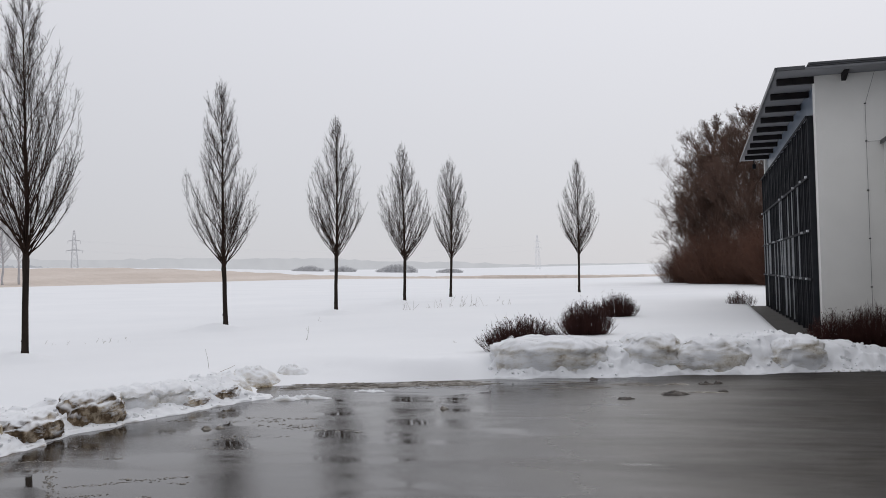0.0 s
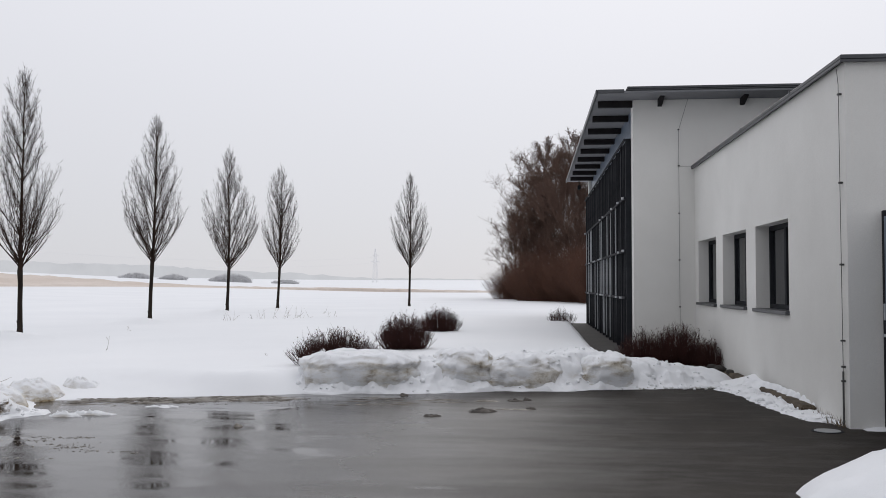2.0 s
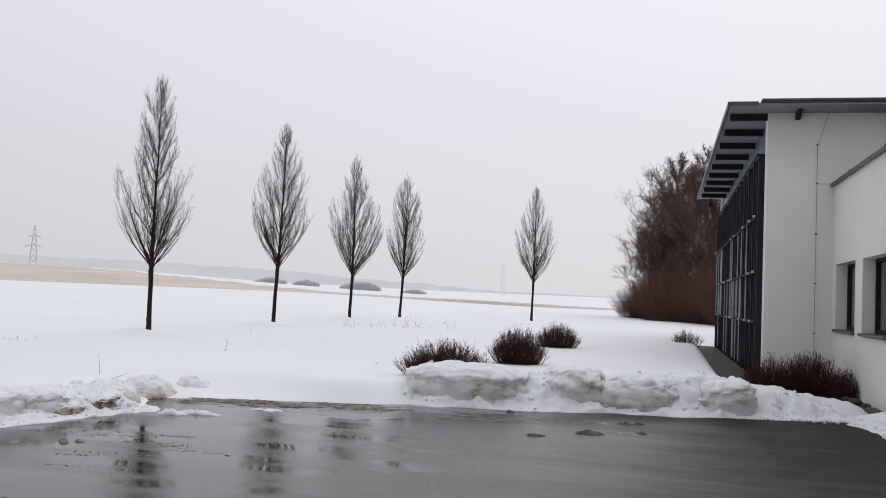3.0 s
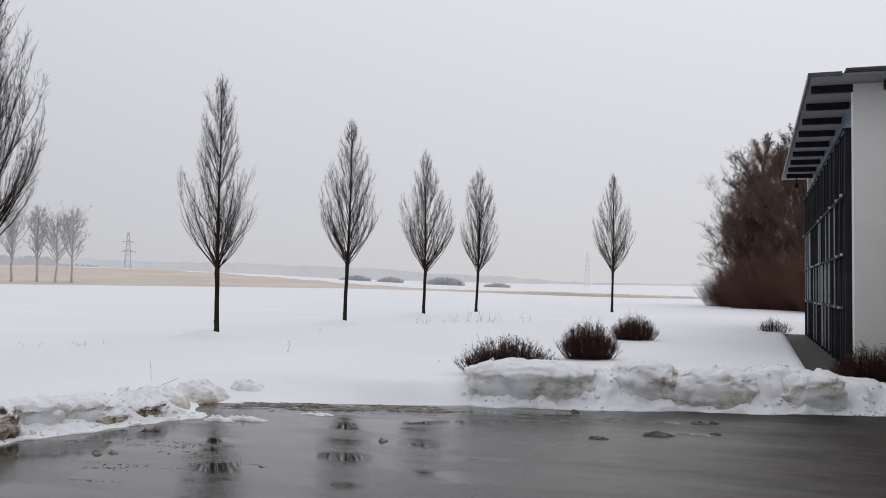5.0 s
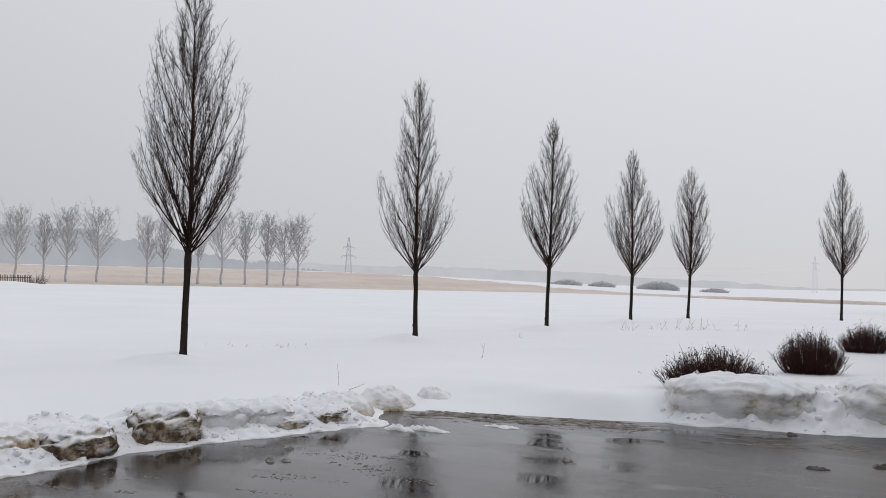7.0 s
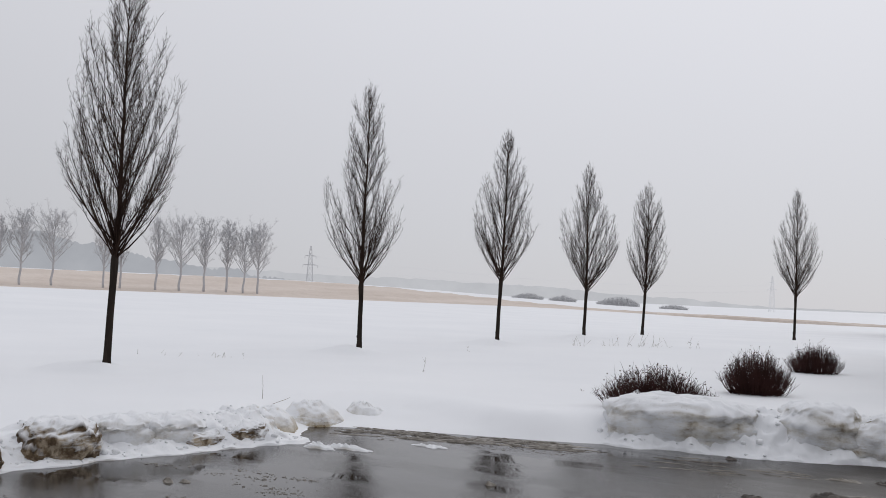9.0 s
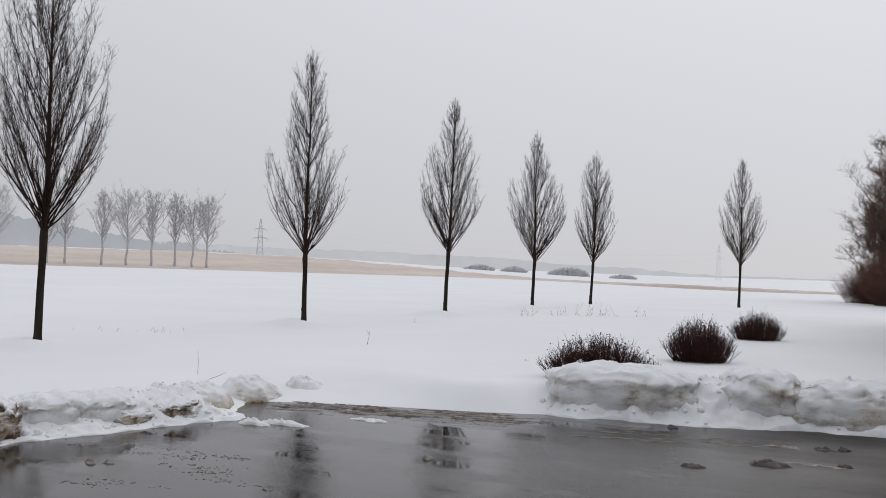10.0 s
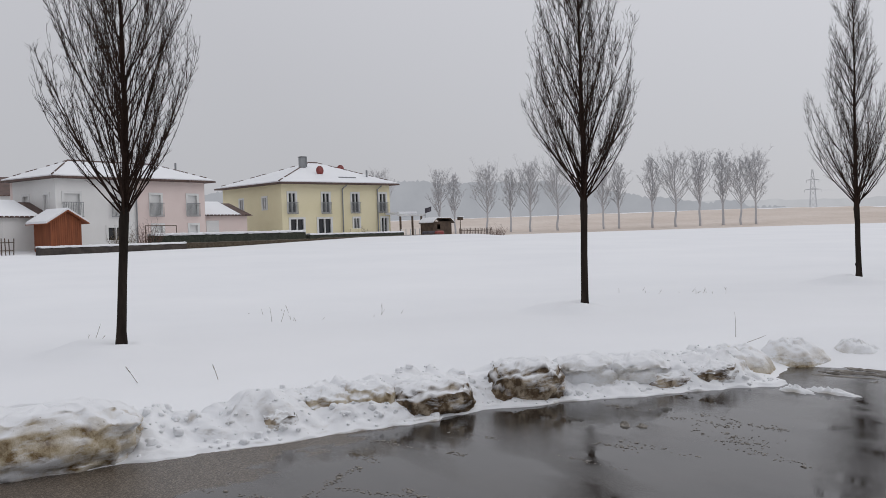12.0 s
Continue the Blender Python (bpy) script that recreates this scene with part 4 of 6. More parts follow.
for (tx, ty), (tz, hh, fk, half, kind, seed, lean, lab) in zip(TREES, [
        (0.41, 6.6, 1.50, 1.08, "egg", 21, (0.0, 0.055), "bare columnar hornbeam with a broad crown beside the yard"),
        (0.36, 6.55, 1.66, 1.03, "egg", 12, (0.03, 0.0), "bare egg-shaped hornbeam with a slightly leaning trunk"),
        (0.45, 6.28, 1.42, 1.02, "spade", 13, (-0.01, 0.0), "bare hornbeam with a wide lower crown and narrow spire"),
        (0.48, 6.45, 1.72, 1.0, "spire", 14, (0.04, 0.0), "bare slender hornbeam tapering to a spire"),
        (0.54, 6.38, 1.55, 1.16, "spire", 15, (0.02, 0.0), "bare hornbeam with a full crown and pointed tip"),
        (0.58, 6.52, 1.62, 0.96, "slim", 16, (0.05, 0.0), "bare narrow hornbeam with a forked tip"),
        (0.53, 6.85, 1.80, 1.10, "spire", 17, (0.01, 0.0), "bare pointed hornbeam standing apart in the field")]):
    tagged(hornbeam(tx, ty, tz, hh, fk, half, kind, seed, lean), lab)


def bare_tree(rng, height, spread, clear, limbs, subs, twigs, fine, r0, up=0.5, kname="trunk", bark=None, name="bare_tree", r_min=0.012):
    """A large leafless tree: trunk, limbs, boughs, twigs."""
    trunk, crown = Shape(), Shape()
    axis_pts = [Vector((0, 0, -0.2))]
    for k in range(1, 9):
        axis_pts.append(Vector((rng.uniform(-1, 1) * 0.012 * height, rng.uniform(-1, 1) * 0.012 * height, height * 0.95 * k / 8)))
    trunk.tube(axis_pts, [r0 * (1.1 - 0.95 * k / 8) for k in range(9)], 7)
    for i in range(limbs):
        q = (i + rng.random()) / limbs
        s = height * (clear + (0.93 - clear) * q)
        k = min(7, int(s / (height * 0.95) * 8))
        c0 = axis_pts[k].lerp(axis_pts[k + 1], min(1.0, s / (height * 0.95) * 8 - k))
        az = i * 2.4 + rng.uniform(-0.5, 0.5)
        ln = spread * (0.55 + 0.75 * math.sin(math.pi * min(1.0, 0.15 + q * 0.85)) ) * rng.uniform(0.6, 1.05) * (1.0 - 0.45 * q)
        d = Vector((math.cos(az), math.sin(az), up + 0.5 * q)).normalized()
        pts = [c0]
        for m in range(5):
            d = (d + Vector((rng.uniform(-0.22, 0.22), rng.uniform(-0.22, 0.22), 0.10 + 0.06 * up))).normalized()
            pts.append(pts[-1] + d * ln / 5)
        rl = max(r_min * 2, r0 * 0.42 * (1 - 0.6 * q))
        crown.tube(pts, [rl * (1 - 0.15 * m) for m in range(6)], 4, False)
        for j in range(subs):
            t0 = rng.uniform(0.2, 1.0) * 4.999
            k = int(t0)
            p = pts[k].lerp(pts[k + 1], t0 - k)
            w = Vector((rng.uniform(-1, 1), rng.uniform(-1, 1), rng.uniform(-0.35, 1))).normalized()
            d2 = ((pts[k + 1] - pts[k]).normalized() * 0.8 + w * 0.8 + Vector((0, 0, 0.2 * up))).normalized()
            l2 = ln * rng.uniform(0.22, 0.5)
            a, b = p + d2 * l2 * 0.5 + w * l2 * 0.05, p + d2 * l2
            crown.tube([p, a, b], [rl * 0.4, rl * 0.28, rl * 0.15], 3, False)
            for m in range(twigs):
                u = rng.uniform(0.1, 1)
                e = p.lerp(a, u * 2) if u < 0.5 else a.lerp(b, u * 2 - 1)
                w = Vector((rng.uniform(-1, 1), rng.uniform(-1, 1), rng.uniform(-0.4, 1))).normalized()
                d3 = (d2 * 0.6 + w * 0.9).normalized()
                l3 = l2 * rng.uniform(0.25, 0.55)
                f = e + d3 * l3
                crown.spike(e, f, r_min)
                for _ in range(fine):
                    g0 = e.lerp(f, rng.uniform(0.1, 0.9))
                    w = Vector((rng.uniform(-1, 1), rng.uniform(-1, 1), rng.uniform(-0.3, 1))).normalized()
                    crown.spike(g0, g0 + (d3 * 0.5 + w).normalized() * l3 * rng.uniform(0.3, 0.7), r_min * 0.75)
    t = thing(name, "", "tree")
    part("trunk", trunk, bark, t, smooth=True)
    part("crown", crown, bark, t, "bare branches and twigs")
    return t


# the grove beyond the hall: tall trees over a rusty thicket
grove_rng = random.Random(40)
grove_kinds = [bare_tree(grove_rng, 12.9, 4.4, 0.08, 54, 13, 12, 7, 0.12, 0.55, bark=WOOD_BARK, r_min=0.0072) for _ in range(3)]
GROVE = [(1.3, 77, 1.0), (4.2, 79, 1.08), (6.8, 75, 1.04), (3.0, 70, 0.86), (0.2, 75, 0.76), (6.2, 68, 0.92), (9.5, 71, 1.0), (-1.0, 77.5, 0.56), (1.4, 73, 0.78), (8.5, 63, 0.85), (12.5, 66, 0.95)]
for i, (x, y, k) in enumerate(GROVE):
    m = pose(x, y, ground_z(x, y) - 0.1, 0, 0, grove_rng.uniform(0, 360)) @ Matrix.Scale(k, 4)
    if i < 3:
        t = grove_kinds[i]
        t.matrix_basis = m
    else:
        t = copy_thing(grove_kinds[i % 3], Matrix.Identity(4))
        t.matrix_basis = m
    tagged(t, "large bare deciduous tree with dense brown twigs in a grove", "tree", "grove beside the field")


def thicket(rng, r, h, stems, material, twiggy=4, thick=0.012):
    s = Shape()
    for _ in range(stems):
        a, q = rng.uniform(0, 6.283), math.sqrt(rng.random()) * r
        p = Vector((q * math.cos(a), q * math.sin(a), -0.1))
        d = Vector((math.cos(a) * 0.6 * q / r + rng.uniform(-0.4, 0.4), math.sin(a) * 0.6 * q / r + rng.uniform(-0.4, 0.4), 1)).normalized()
        ln = h * rng.uniform(0.55, 1.0) * (1 - 0.35 * (q / r) ** 2)
        mid = p + d * ln * 0.55
        tip = mid + (d + Vector((rng.uniform(-0.3, 0.3), rng.uniform(-0.3, 0.3), 0.1))).normalized() * ln * 0.45
        s.tube([p, mid, tip], [thick, thick * 0.7, thick * 0.2], 3, False)
        for _ in range(twiggy):
            u = rng.uniform(0.25, 0.95)
            b = p.lerp(mid, u / 0.55) if u < 0.55 else mid.lerp(tip, (u - 0.55) / 0.45)
            w = Vector((rng.uniform(-1, 1), rng.uniform(-1, 1), rng.uniform(-0.2, 1.0))).normalized()
            s.spike(b, b + w * ln * rng.uniform(0.12, 0.3), thick * 0.6)
    return s


bush_rng = random.Random(50)
thick_meshes = [thicket(bush_rng, 2.3, 4.4, 620, RUST, 10, 0.009).mesh("thicket_bush") for _ in range(2)]
for me in thick_meshes:
    me.materials.append(RUST)
for k in range(19):
    t = k / 18
    x, y = -1.0 + 8.2 * t + bush_rng.uniform(-0.5, 0.5), 74.0 - 20 * t + bush_rng.uniform(-0.6, 0.6)
    ob = new("thicket_bush", thick_meshes[k % 2])
    ob.matrix_basis = pose(x, y, ground_z(x, y), 0, 0, bush_rng.uniform(0, 360)) @ Matrix.Scale(0.62 + 0.4 * min(1, t * 2.2) + bush_rng.uniform(-0.16, 0.2), 4)
    tagged(ob, "rust-brown leafless bush in a thicket at the grove's edge", "bush", "thicket below the grove")


# ---- shrubs by the yard ----
def shrub(x, y, z, rx, ry, h, stems, seed, label, heads=True):
    rng = random.Random(seed)
    s, hd = Shape(), Shape()
    for _ in range(stems):
        a, q = rng.uniform(0, 6.283), math.sqrt(rng.random())
        p = Vector((0.36 * rx * q * math.cos(a), 0.36 * ry * q * math.sin(a), -0.14))
        ht = h * rng.uniform(0.55, 1.12) * (1 - 0.55 * q ** 2.2)
        tip = Vector((rx * q * math.cos(a) * rng.uniform(0.75, 1.12), ry * q * math.sin(a) * rng.uniform(0.75, 1.12), ht))
        mid = p.lerp(tip, 0.5) + Vector((math.cos(a), math.sin(a), 0)) * 0.08 * q + Vector((rng.uniform(-0.03, 0.03), rng.uniform(-0.03, 0.03), 0))
        s.tube([p, mid, tip], [0.0055, 0.0042, 0.002], 3, False)
        for _ in range(5):
            u = rng.uniform(0.3, 1.0)
            b = mid.lerp(tip, u)
            e = b + Vector((rng.uniform(-0.7, 0.7), rng.uniform(-0.7, 0.7), rng.uniform(0.3, 1.0))).normalized() * rng.uniform(0.06, 0.17)
            s.spike(b, e, 0.003)
            if heads and rng.random() < 0.16 and b.z > h * 0.5:
                hd.blob(tuple(e), rng.uniform(0.007, 0.013), rng)
    t = thing("shrub", label, "shrub", "leafless shrubs in the snow", at=(x, y, z - 0.05))
    part("stem_clump", s, STEM, t)
    if heads:
        part("seed_heads", hd, SEED, t, "small dried seed heads", kind="stuff")
    return t


shrub(-2.86, 15.3, 0.30, 0.78, 0.5, 0.58, 700, 61, "wide dark red-brown shrub with dried seed heads in snow")
shrub(-2.24, 18.9, 0.36, 0.58, 0.52, 0.64, 620, 62, "rounded dark red-brown shrub standing in snow")
shrub(-2.12, 25.0, 0.38, 0.60, 0.54, 0.60, 560, 63, "smaller dark red-brown shrub standing in snow")
shrub(1.25, 31.0, 0.36, 0.48, 0.45, 0.50, 150, 64, "sparse pale brown shrub beside the hall's path", False)
shrub(2.45, 18.9, 0.05, 0.60, 0.65, 0.68, 420, 65, "dark leafless shrub in the bed by the wall")
shrub(3.05, 18.8, 0.05, 0.66, 0.7, 0.80, 620, 66, "tall dark leafless shrub in the bed by the wall")
shrub(3.55, 18.3, 0.05, 0.32, 0.5, 0.55, 240, 67, "low dark leafless shrub close to the wall")
shrub(3.3, 7.1, 0.44, 0.30, 0.25, 0.30, 14, 68, "few thin bare twigs poking out of the snow heap", False)

# ---- the houses across the field ----
def wall_x(x0, x1, y0, y1, z0, z1, holes):
    """A wall that runs along x, with openings (xa, xb, za, zb)."""
    return wall_shell(x0, x1, z0, z1, y0, y1, holes, lambda u, t, z: (u, t, z))


def hip(w, d, o, z, rise, thick, inset=0.0, nudge=0.0):
    """A hipped roof body over a rectangle w by d."""
    x0, x1, y0, y1 = -o + inset, w + o - inset, -o + inset, d + o - inset
    k = min(w, d) / 2 + o
    if w >= d:
        ra, rb = (-o + k + nudge, d / 2), (w + o - k, d / 2)
    else:
        ra, rb = (w / 2, -o + k), (w / 2, d + o - k)
    s = Shape()
    lo = [(x0, y0, z), (x1, y0, z), (x1, y1, z), (x0, y1, z)]
    hi = [(a, b, z + thick) for a, b, _ in lo]
    top = [(*ra, z + thick + rise), (*rb, z + thick + rise)]
    fs = [(3, 2, 1, 0)] + [(i, (i + 1) % 4, 4 + (i + 1) % 4, 4 + i) for i in range(4)]
    if w >= d:
        fs += [(4, 5, 9, 8), (5, 6, 9), (6, 7, 8, 9), (7, 4, 8)]
    else:
        fs += [(4, 5, 8), (5, 6, 9, 8), (6, 7, 9), (7, 4, 8, 9)]
    s.add(lo + hi + top, fs)
    return s, hi, top


def far_window(parent, xa, xb, za, zb, y, mat, rail=False, face=-1, along_x=True, name="window"):
    """A window in a house wall: pane, frame, and sometimes a balcony rail."""
    def bx(a0, a1, q0, q1, c0, c1):
        return Shape().box(a0, a1, min(q0, q1), max(q0, q1), c0, c1) if along_x else Shape().box(min(q0, q1), max(q0, q1), a0, a1, c0, c1)
    w = part(name, bx(xa, xb, y - face * 0.12, y - face * 0.14, za, zb), mat, parent)
    fr = Shape()
    shut = mat is BLIND
    for a0, a1, c0, c1 in ((xa - 0.13, xa + 0.05, za - 0.02, zb + 0.1), (xb - 0.05, xb + 0.13, za - 0.02, zb + 0.1), (xa + 0.05, xb - 0.05, zb - 0.06, zb + 0.1), (xa + 0.05, xb - 0.05, za - 0.02, za + 0.06),
                           ((xa + xb) / 2 - 0.04, (xa + xb) / 2 + 0.04, za + 0.06, zb - 0.06))[:4 if shut else 5]:
        q = bx(a0, a1, y + face * 0.04, y - face * 0.11, c0, c1)
        fr.add(q.v, q.f)
    part("frame", fr, TRIM, w)
    if rail:
        bar = bx(-0.009, 0.009, y + face * 0.16, y + face * 0.13, za - 0.08, za + 0.85).mesh("rail_bar")
        for k in range(13):
            o = part("rail_bar", bar, GREY_METAL, w)
            o.location[0 if along_x else 1] = xa - 0.12 + (xb - xa + 0.24) * k / 12
        for c in (za - 0.08, za + 0.85):
            part("hand_rail", bx(xa - 0.15, xb + 0.15, y + face * 0.17, y + face * 0.12, c, c + 0.04), GREY_METAL, w)
    return w


def roof_parts(parent, w, d, o, z, rise, nudge=0.0):
    tiles, hi, top = hip(w, d, o, z, rise, 0.10, 0.0, nudge)
    part("roof", tiles, TILE, parent, "red-brown tiled hipped roof under snow")
    cover, hi2, top2 = hip(w, d, o, z + 0.05, rise, 0.16, 0.10, nudge)
    part("roof_snow", cover, ROOF_SNOW, parent, "snow cover on the roof")
    rng = random.Random(7)
    for i in range(4):
        near = top2[0] if (i in (0, 3) if w >= d else i in (0, 1)) else top2[1]
        a, b = Vector(hi2[i]), Vector(near)
        caps = Shape()
        for k in range(16):
            if rng.random() < 0.6:
                caps.tube([a.lerp(b, k / 16), a.lerp(b, (k + 0.8) / 16)], [0.06, 0.05], 6)
        part("hip_tiles", caps, TILE, parent, kind="stuff")
    part("ridge_tiles", Shape().tube([top2[0], top2[1]], [0.08, 0.08], 6), TILE, parent)
    teeth = Shape()
    for k in range(int((w + 2 * o) / 0.34)):
        x = -o + 0.17 + 0.34 * k
        teeth.box(x - 0.09, x + 0.09, -o - 0.03, -o + 0.12, z + 0.02, z + 0.13)
    part("eave_tiles", teeth, TILE, parent, kind="stuff")


def yellow_house():
    w, d, g, e = 11.3, 9.0, 1.35, 6.12
    h = thing("yellow_house", "two-storey pale yellow house with a snow-covered hipped roof", "house")
    h.matrix_basis = pose(-70.35, 31.2, 0, 0, 0, 102)
    up = [(0.62, 1.36, 3.75, 5.42), (3.98, 4.72, 3.75, 5.42), (7.05, 7.8, 3.75, 5.42), (10.1, 10.85, 3.75, 5.42)]
    down = [(0.75, 2.1, 1.5, 3.3), (3.5, 4.85, 1.5, 3.3), (7.2, 7.85, 2.35, 3.3), (10.25, 10.95, 1.7, 3.3)]
    side = [(2.2, 2.85, 4.1, 5.15), (5.9, 6.5, 4.1, 5.15), (2.4, 3.4, 1.6, 3.1), (4.6, 5.5, 1.6, 3.1)]
    part("front_wall", wall_x(0, w, 0, 0.35, g, e, up + down), YELLOW, h)
    part("side_wall", wall_with_holes(0, 0.35, 0.35, d, g, e, [q for q in ((2.2, 2.85, 4.1, 5.15), (5.9, 6.5, 4.1, 5.15))]), YELLOW, h)
    part("back_wall", Shape().box(0, w, d, d + 0.3, g, e).box(w - 0.35, w, 0.35, d, g, e), YELLOW, h)
    for q in up:
        far_window(h, *q, 0.0, DARK_GLASS, True)
    for q in down:
        far_window(h, *q, 0.0, DARK_GLASS, False, name="garden_door" if q[2] < 1.8 else "window")
    for q in side[:2]:
        far_window(h, *q, 0.0, DARK_GLASS, False, -1, False)
    roof_parts(h, w, d, 0.65, e, 2.0, 1.3)
    ch = part("chimney", Shape().box(4.05, 4.5, 2.95, 3.4, 7.2, 8.65, 0.02), GREY_METAL, h, "grey metal-clad chimney")
    part("chimney_cap", Shape().box(4.01, 4.54, 2.91, 3.44, 8.66, 8.71, 0.01), STEEL, ch)
    part("flue_pipe", Shape().tube([(4.8, 3.3, 7.5), (4.8, 3.3, 8.75)], [0.07, 0.07], 8), GREY_METAL, h)
    part("vent_pipe", Shape().tube([(9.5, 0.9, 6.3), (9.5, 0.9, 7.5)], [0.09, 0.09], 8), GREY_METAL, h)
    for x, y, z in ((4.85, 1.5, 7.4), (8.6, 3.6, 7.75)):
        s = Shape()
        n = 14
        vs = [(x, y - 0.02, z)] + [(x + 0.38 * math.cos(6.283 * k / n), y - 0.12, z + 0.40 * math.sin(6.283 * k / n)) for k in range(n)]
        vs += [(x, y + 0.05, z)] + [(x + 0.38 * math.cos(6.283 * k / n), y - 0.07, z + 0.40 * math.sin(6.283 * k / n)) for k in range(n)]
        s.add(vs, [(0, 1 + (k + 1) % n, 1 + k) for k in range(n)] + [(n + 1, n + 2 + k, n + 2 + (k + 1) % n) for k in range(n)] + [(1 + k, 1 + (k + 1) % n, n + 2 + (k + 1) % n, n + 2 + k) for k in range(n)])
        dish = part("satellite_dish", s, DISH_RED, h, "dark red satellite dish", True)
        part("dish_mast", Shape().tube([(x, y + 0.1, z - 0.7), (x, y + 0.06, z + 0.1)], [0.03, 0.03], 6), STEEL, dish)
    part("roof_light", Shape().box(6.2, 8.0, 0.5, 1.5, 6.75, 6.84, 0.02), GREY_METAL, h)
    for x in (6.05, 9.85):
        part("downpipe", Shape().tube([(x + 0.15, -0.5, 6.05), (x, -0.1, 5.75), (x, -0.08, 1.4)], [0.055] * 3, 8), GREY_METAL, h)
    part("terrace_wall", Shape().box(6.0, 7.2, -1.2, -1.0, 1.3, 2.35, 0.02), YELLOW, h)
    return h


def pale_house():
    g, e, w, d = 1.35, 6.0, 12.0, 5.0
    h = thing("pale_house", "two-storey semi-detached house, one half white and one pink", "house")
    h.matrix_basis = pose(-62.75, 13.1, 0, 0, 0, 113.5)
    wu = [(0.55, 1.75, 3.6, 5.1)]
    wd = [(3.7, 5.0, 1.9, 2.85)]
    pu = [(7.2, 8.1, 3.6, 5.1), (10.4, 11.3, 3.6, 5.1)]
    pd = [(7.3, 8.2, 1.5, 2.95), (10.5, 11.3, 1.5, 2.95)]
    part("white_wall", wall_x(0, 6.0, 0, 0.35, g, e, wu + [(4.15, 5.1, 3.6, 5.1)] + wd), WHITE, h)
    part("pink_wall", wall_x(6.0, w, 0, 0.35, g, e, pu + pd), PINK, h, "pale pink rendered wall")
    part("side_wall", wall_with_holes(0, 0.35, 0.35, d, g, e, [(0.75, 1.35, 3.75, 5.05), (3.1, 3.8, 3.75, 5.05)]), WHITE, h)
    part("back_wall", Shape().box(0, w, d, d + 0.3, g, e).box(w - 0.35, w, 0.35, d, g, e), PINK, h)
    for q in wu + [(4.15, 5.1, 3.6, 5.1)] + pu:
        far_window(h, *q, 0.0, BLIND, True)
    for q in pd:
        far_window(h, *q, 0.0, BLIND, False)
    for q in wd:
        far_window(h, *q, 0.0, DARK_GLASS, False)
    for q in ((0.75, 1.35, 3.75, 5.05), (3.1, 3.8, 3.75, 5.05)):
        far_window(h, *q, 0.0, BLIND, False, -1, False)
    roof_parts(h, w, d, 0.6, e, 1.2)
    part("downpipe", Shape().tube([(6.0, -0.45, 5.95), (6.0, -0.09, 5.6), (6.0, -0.07, 1.4)], [0.05] * 3, 8), GREY_METAL, h)
    part("chimney", Shape().box(8.2, 8.6, 2.3, 2.7, 7.2, 8.3, 0.02), GREY_METAL, h)
    part("vent_pipe", Shape().tube([(11.2, 2.2, 6.3), (11.2, 2.2, 7.6)], [0.08, 0.08], 8), GREY_METAL, h)


def low_garage(x, y, ang, w, d, wall, label, z0=1.35, eave=3.6, rise=1.1):
    h = thing("garage", label, "garage", "low garages between the houses")
    h.matrix_basis = pose(x, y, 0, 0, 0, ang)
    part("wall", Shape().box(0, w, 0, 0.25, z0, eave).box(0, 0.25, 0.25, d, z0, eave).box(w - 0.25, w, 0.25, d, z0, eave).box(0, w, d, d + 0.2, z0, eave), wall, h)
    s = Shape()
    o = 0.35
    vs = [(-o, -o, eave), (w + o, -o, eave), (w + o, d + o, eave), (-o, d + o, eave), (-o, d / 2, eave + rise), (w + o, d / 2, eave + rise)]
    s.add(vs, [(3, 2, 1, 0), (0, 1, 5, 4), (2, 3, 4, 5), (0, 4, 3), (1, 2, 5)])
    part("roof", s, TILE, h)
    s = Shape()
    vs = [(-o + 0.1, -o + 0.08, eave + 0.10), (w * 0.82, -o + 0.08, eave + 0.10), (w * 0.82, d / 2, eave + rise + 0.14), (-o + 0.1, d / 2, eave + rise + 0.14), (-o + 0.1, -o + 0.08, eave + 0.02), (w * 0.82, -o + 0.08, eave + 0.02), (w * 0.82, d / 2, eave + rise - 0.02), (-o + 0.1, d / 2, eave + rise - 0.02)]
    s.add(vs, [(0, 1, 2, 3), (4, 5, 1, 0), (5, 6, 2, 1), (7, 4, 0, 3), (6, 7, 3, 2)])
    part("roof_snow", s, ROOF_SNOW, h, "snow on the garage roof")
    part("door", Shape().box(w * 0.12, w * 0.38, -0.04, 0.0, z0, z0 + 1.9, 0.01), BLIND, h)
    teeth = Shape()
    for k in range(int((w + 2 * o) / 0.34)):
        teeth.box(-o + 0.08 + 0.34 * k, -o + 0.26 + 0.34 * k, -o - 0.04, -o + 0.06, eave + 0.0, eave + 0.1)
    part("eave_tiles", teeth, TILE, h, kind="stuff")


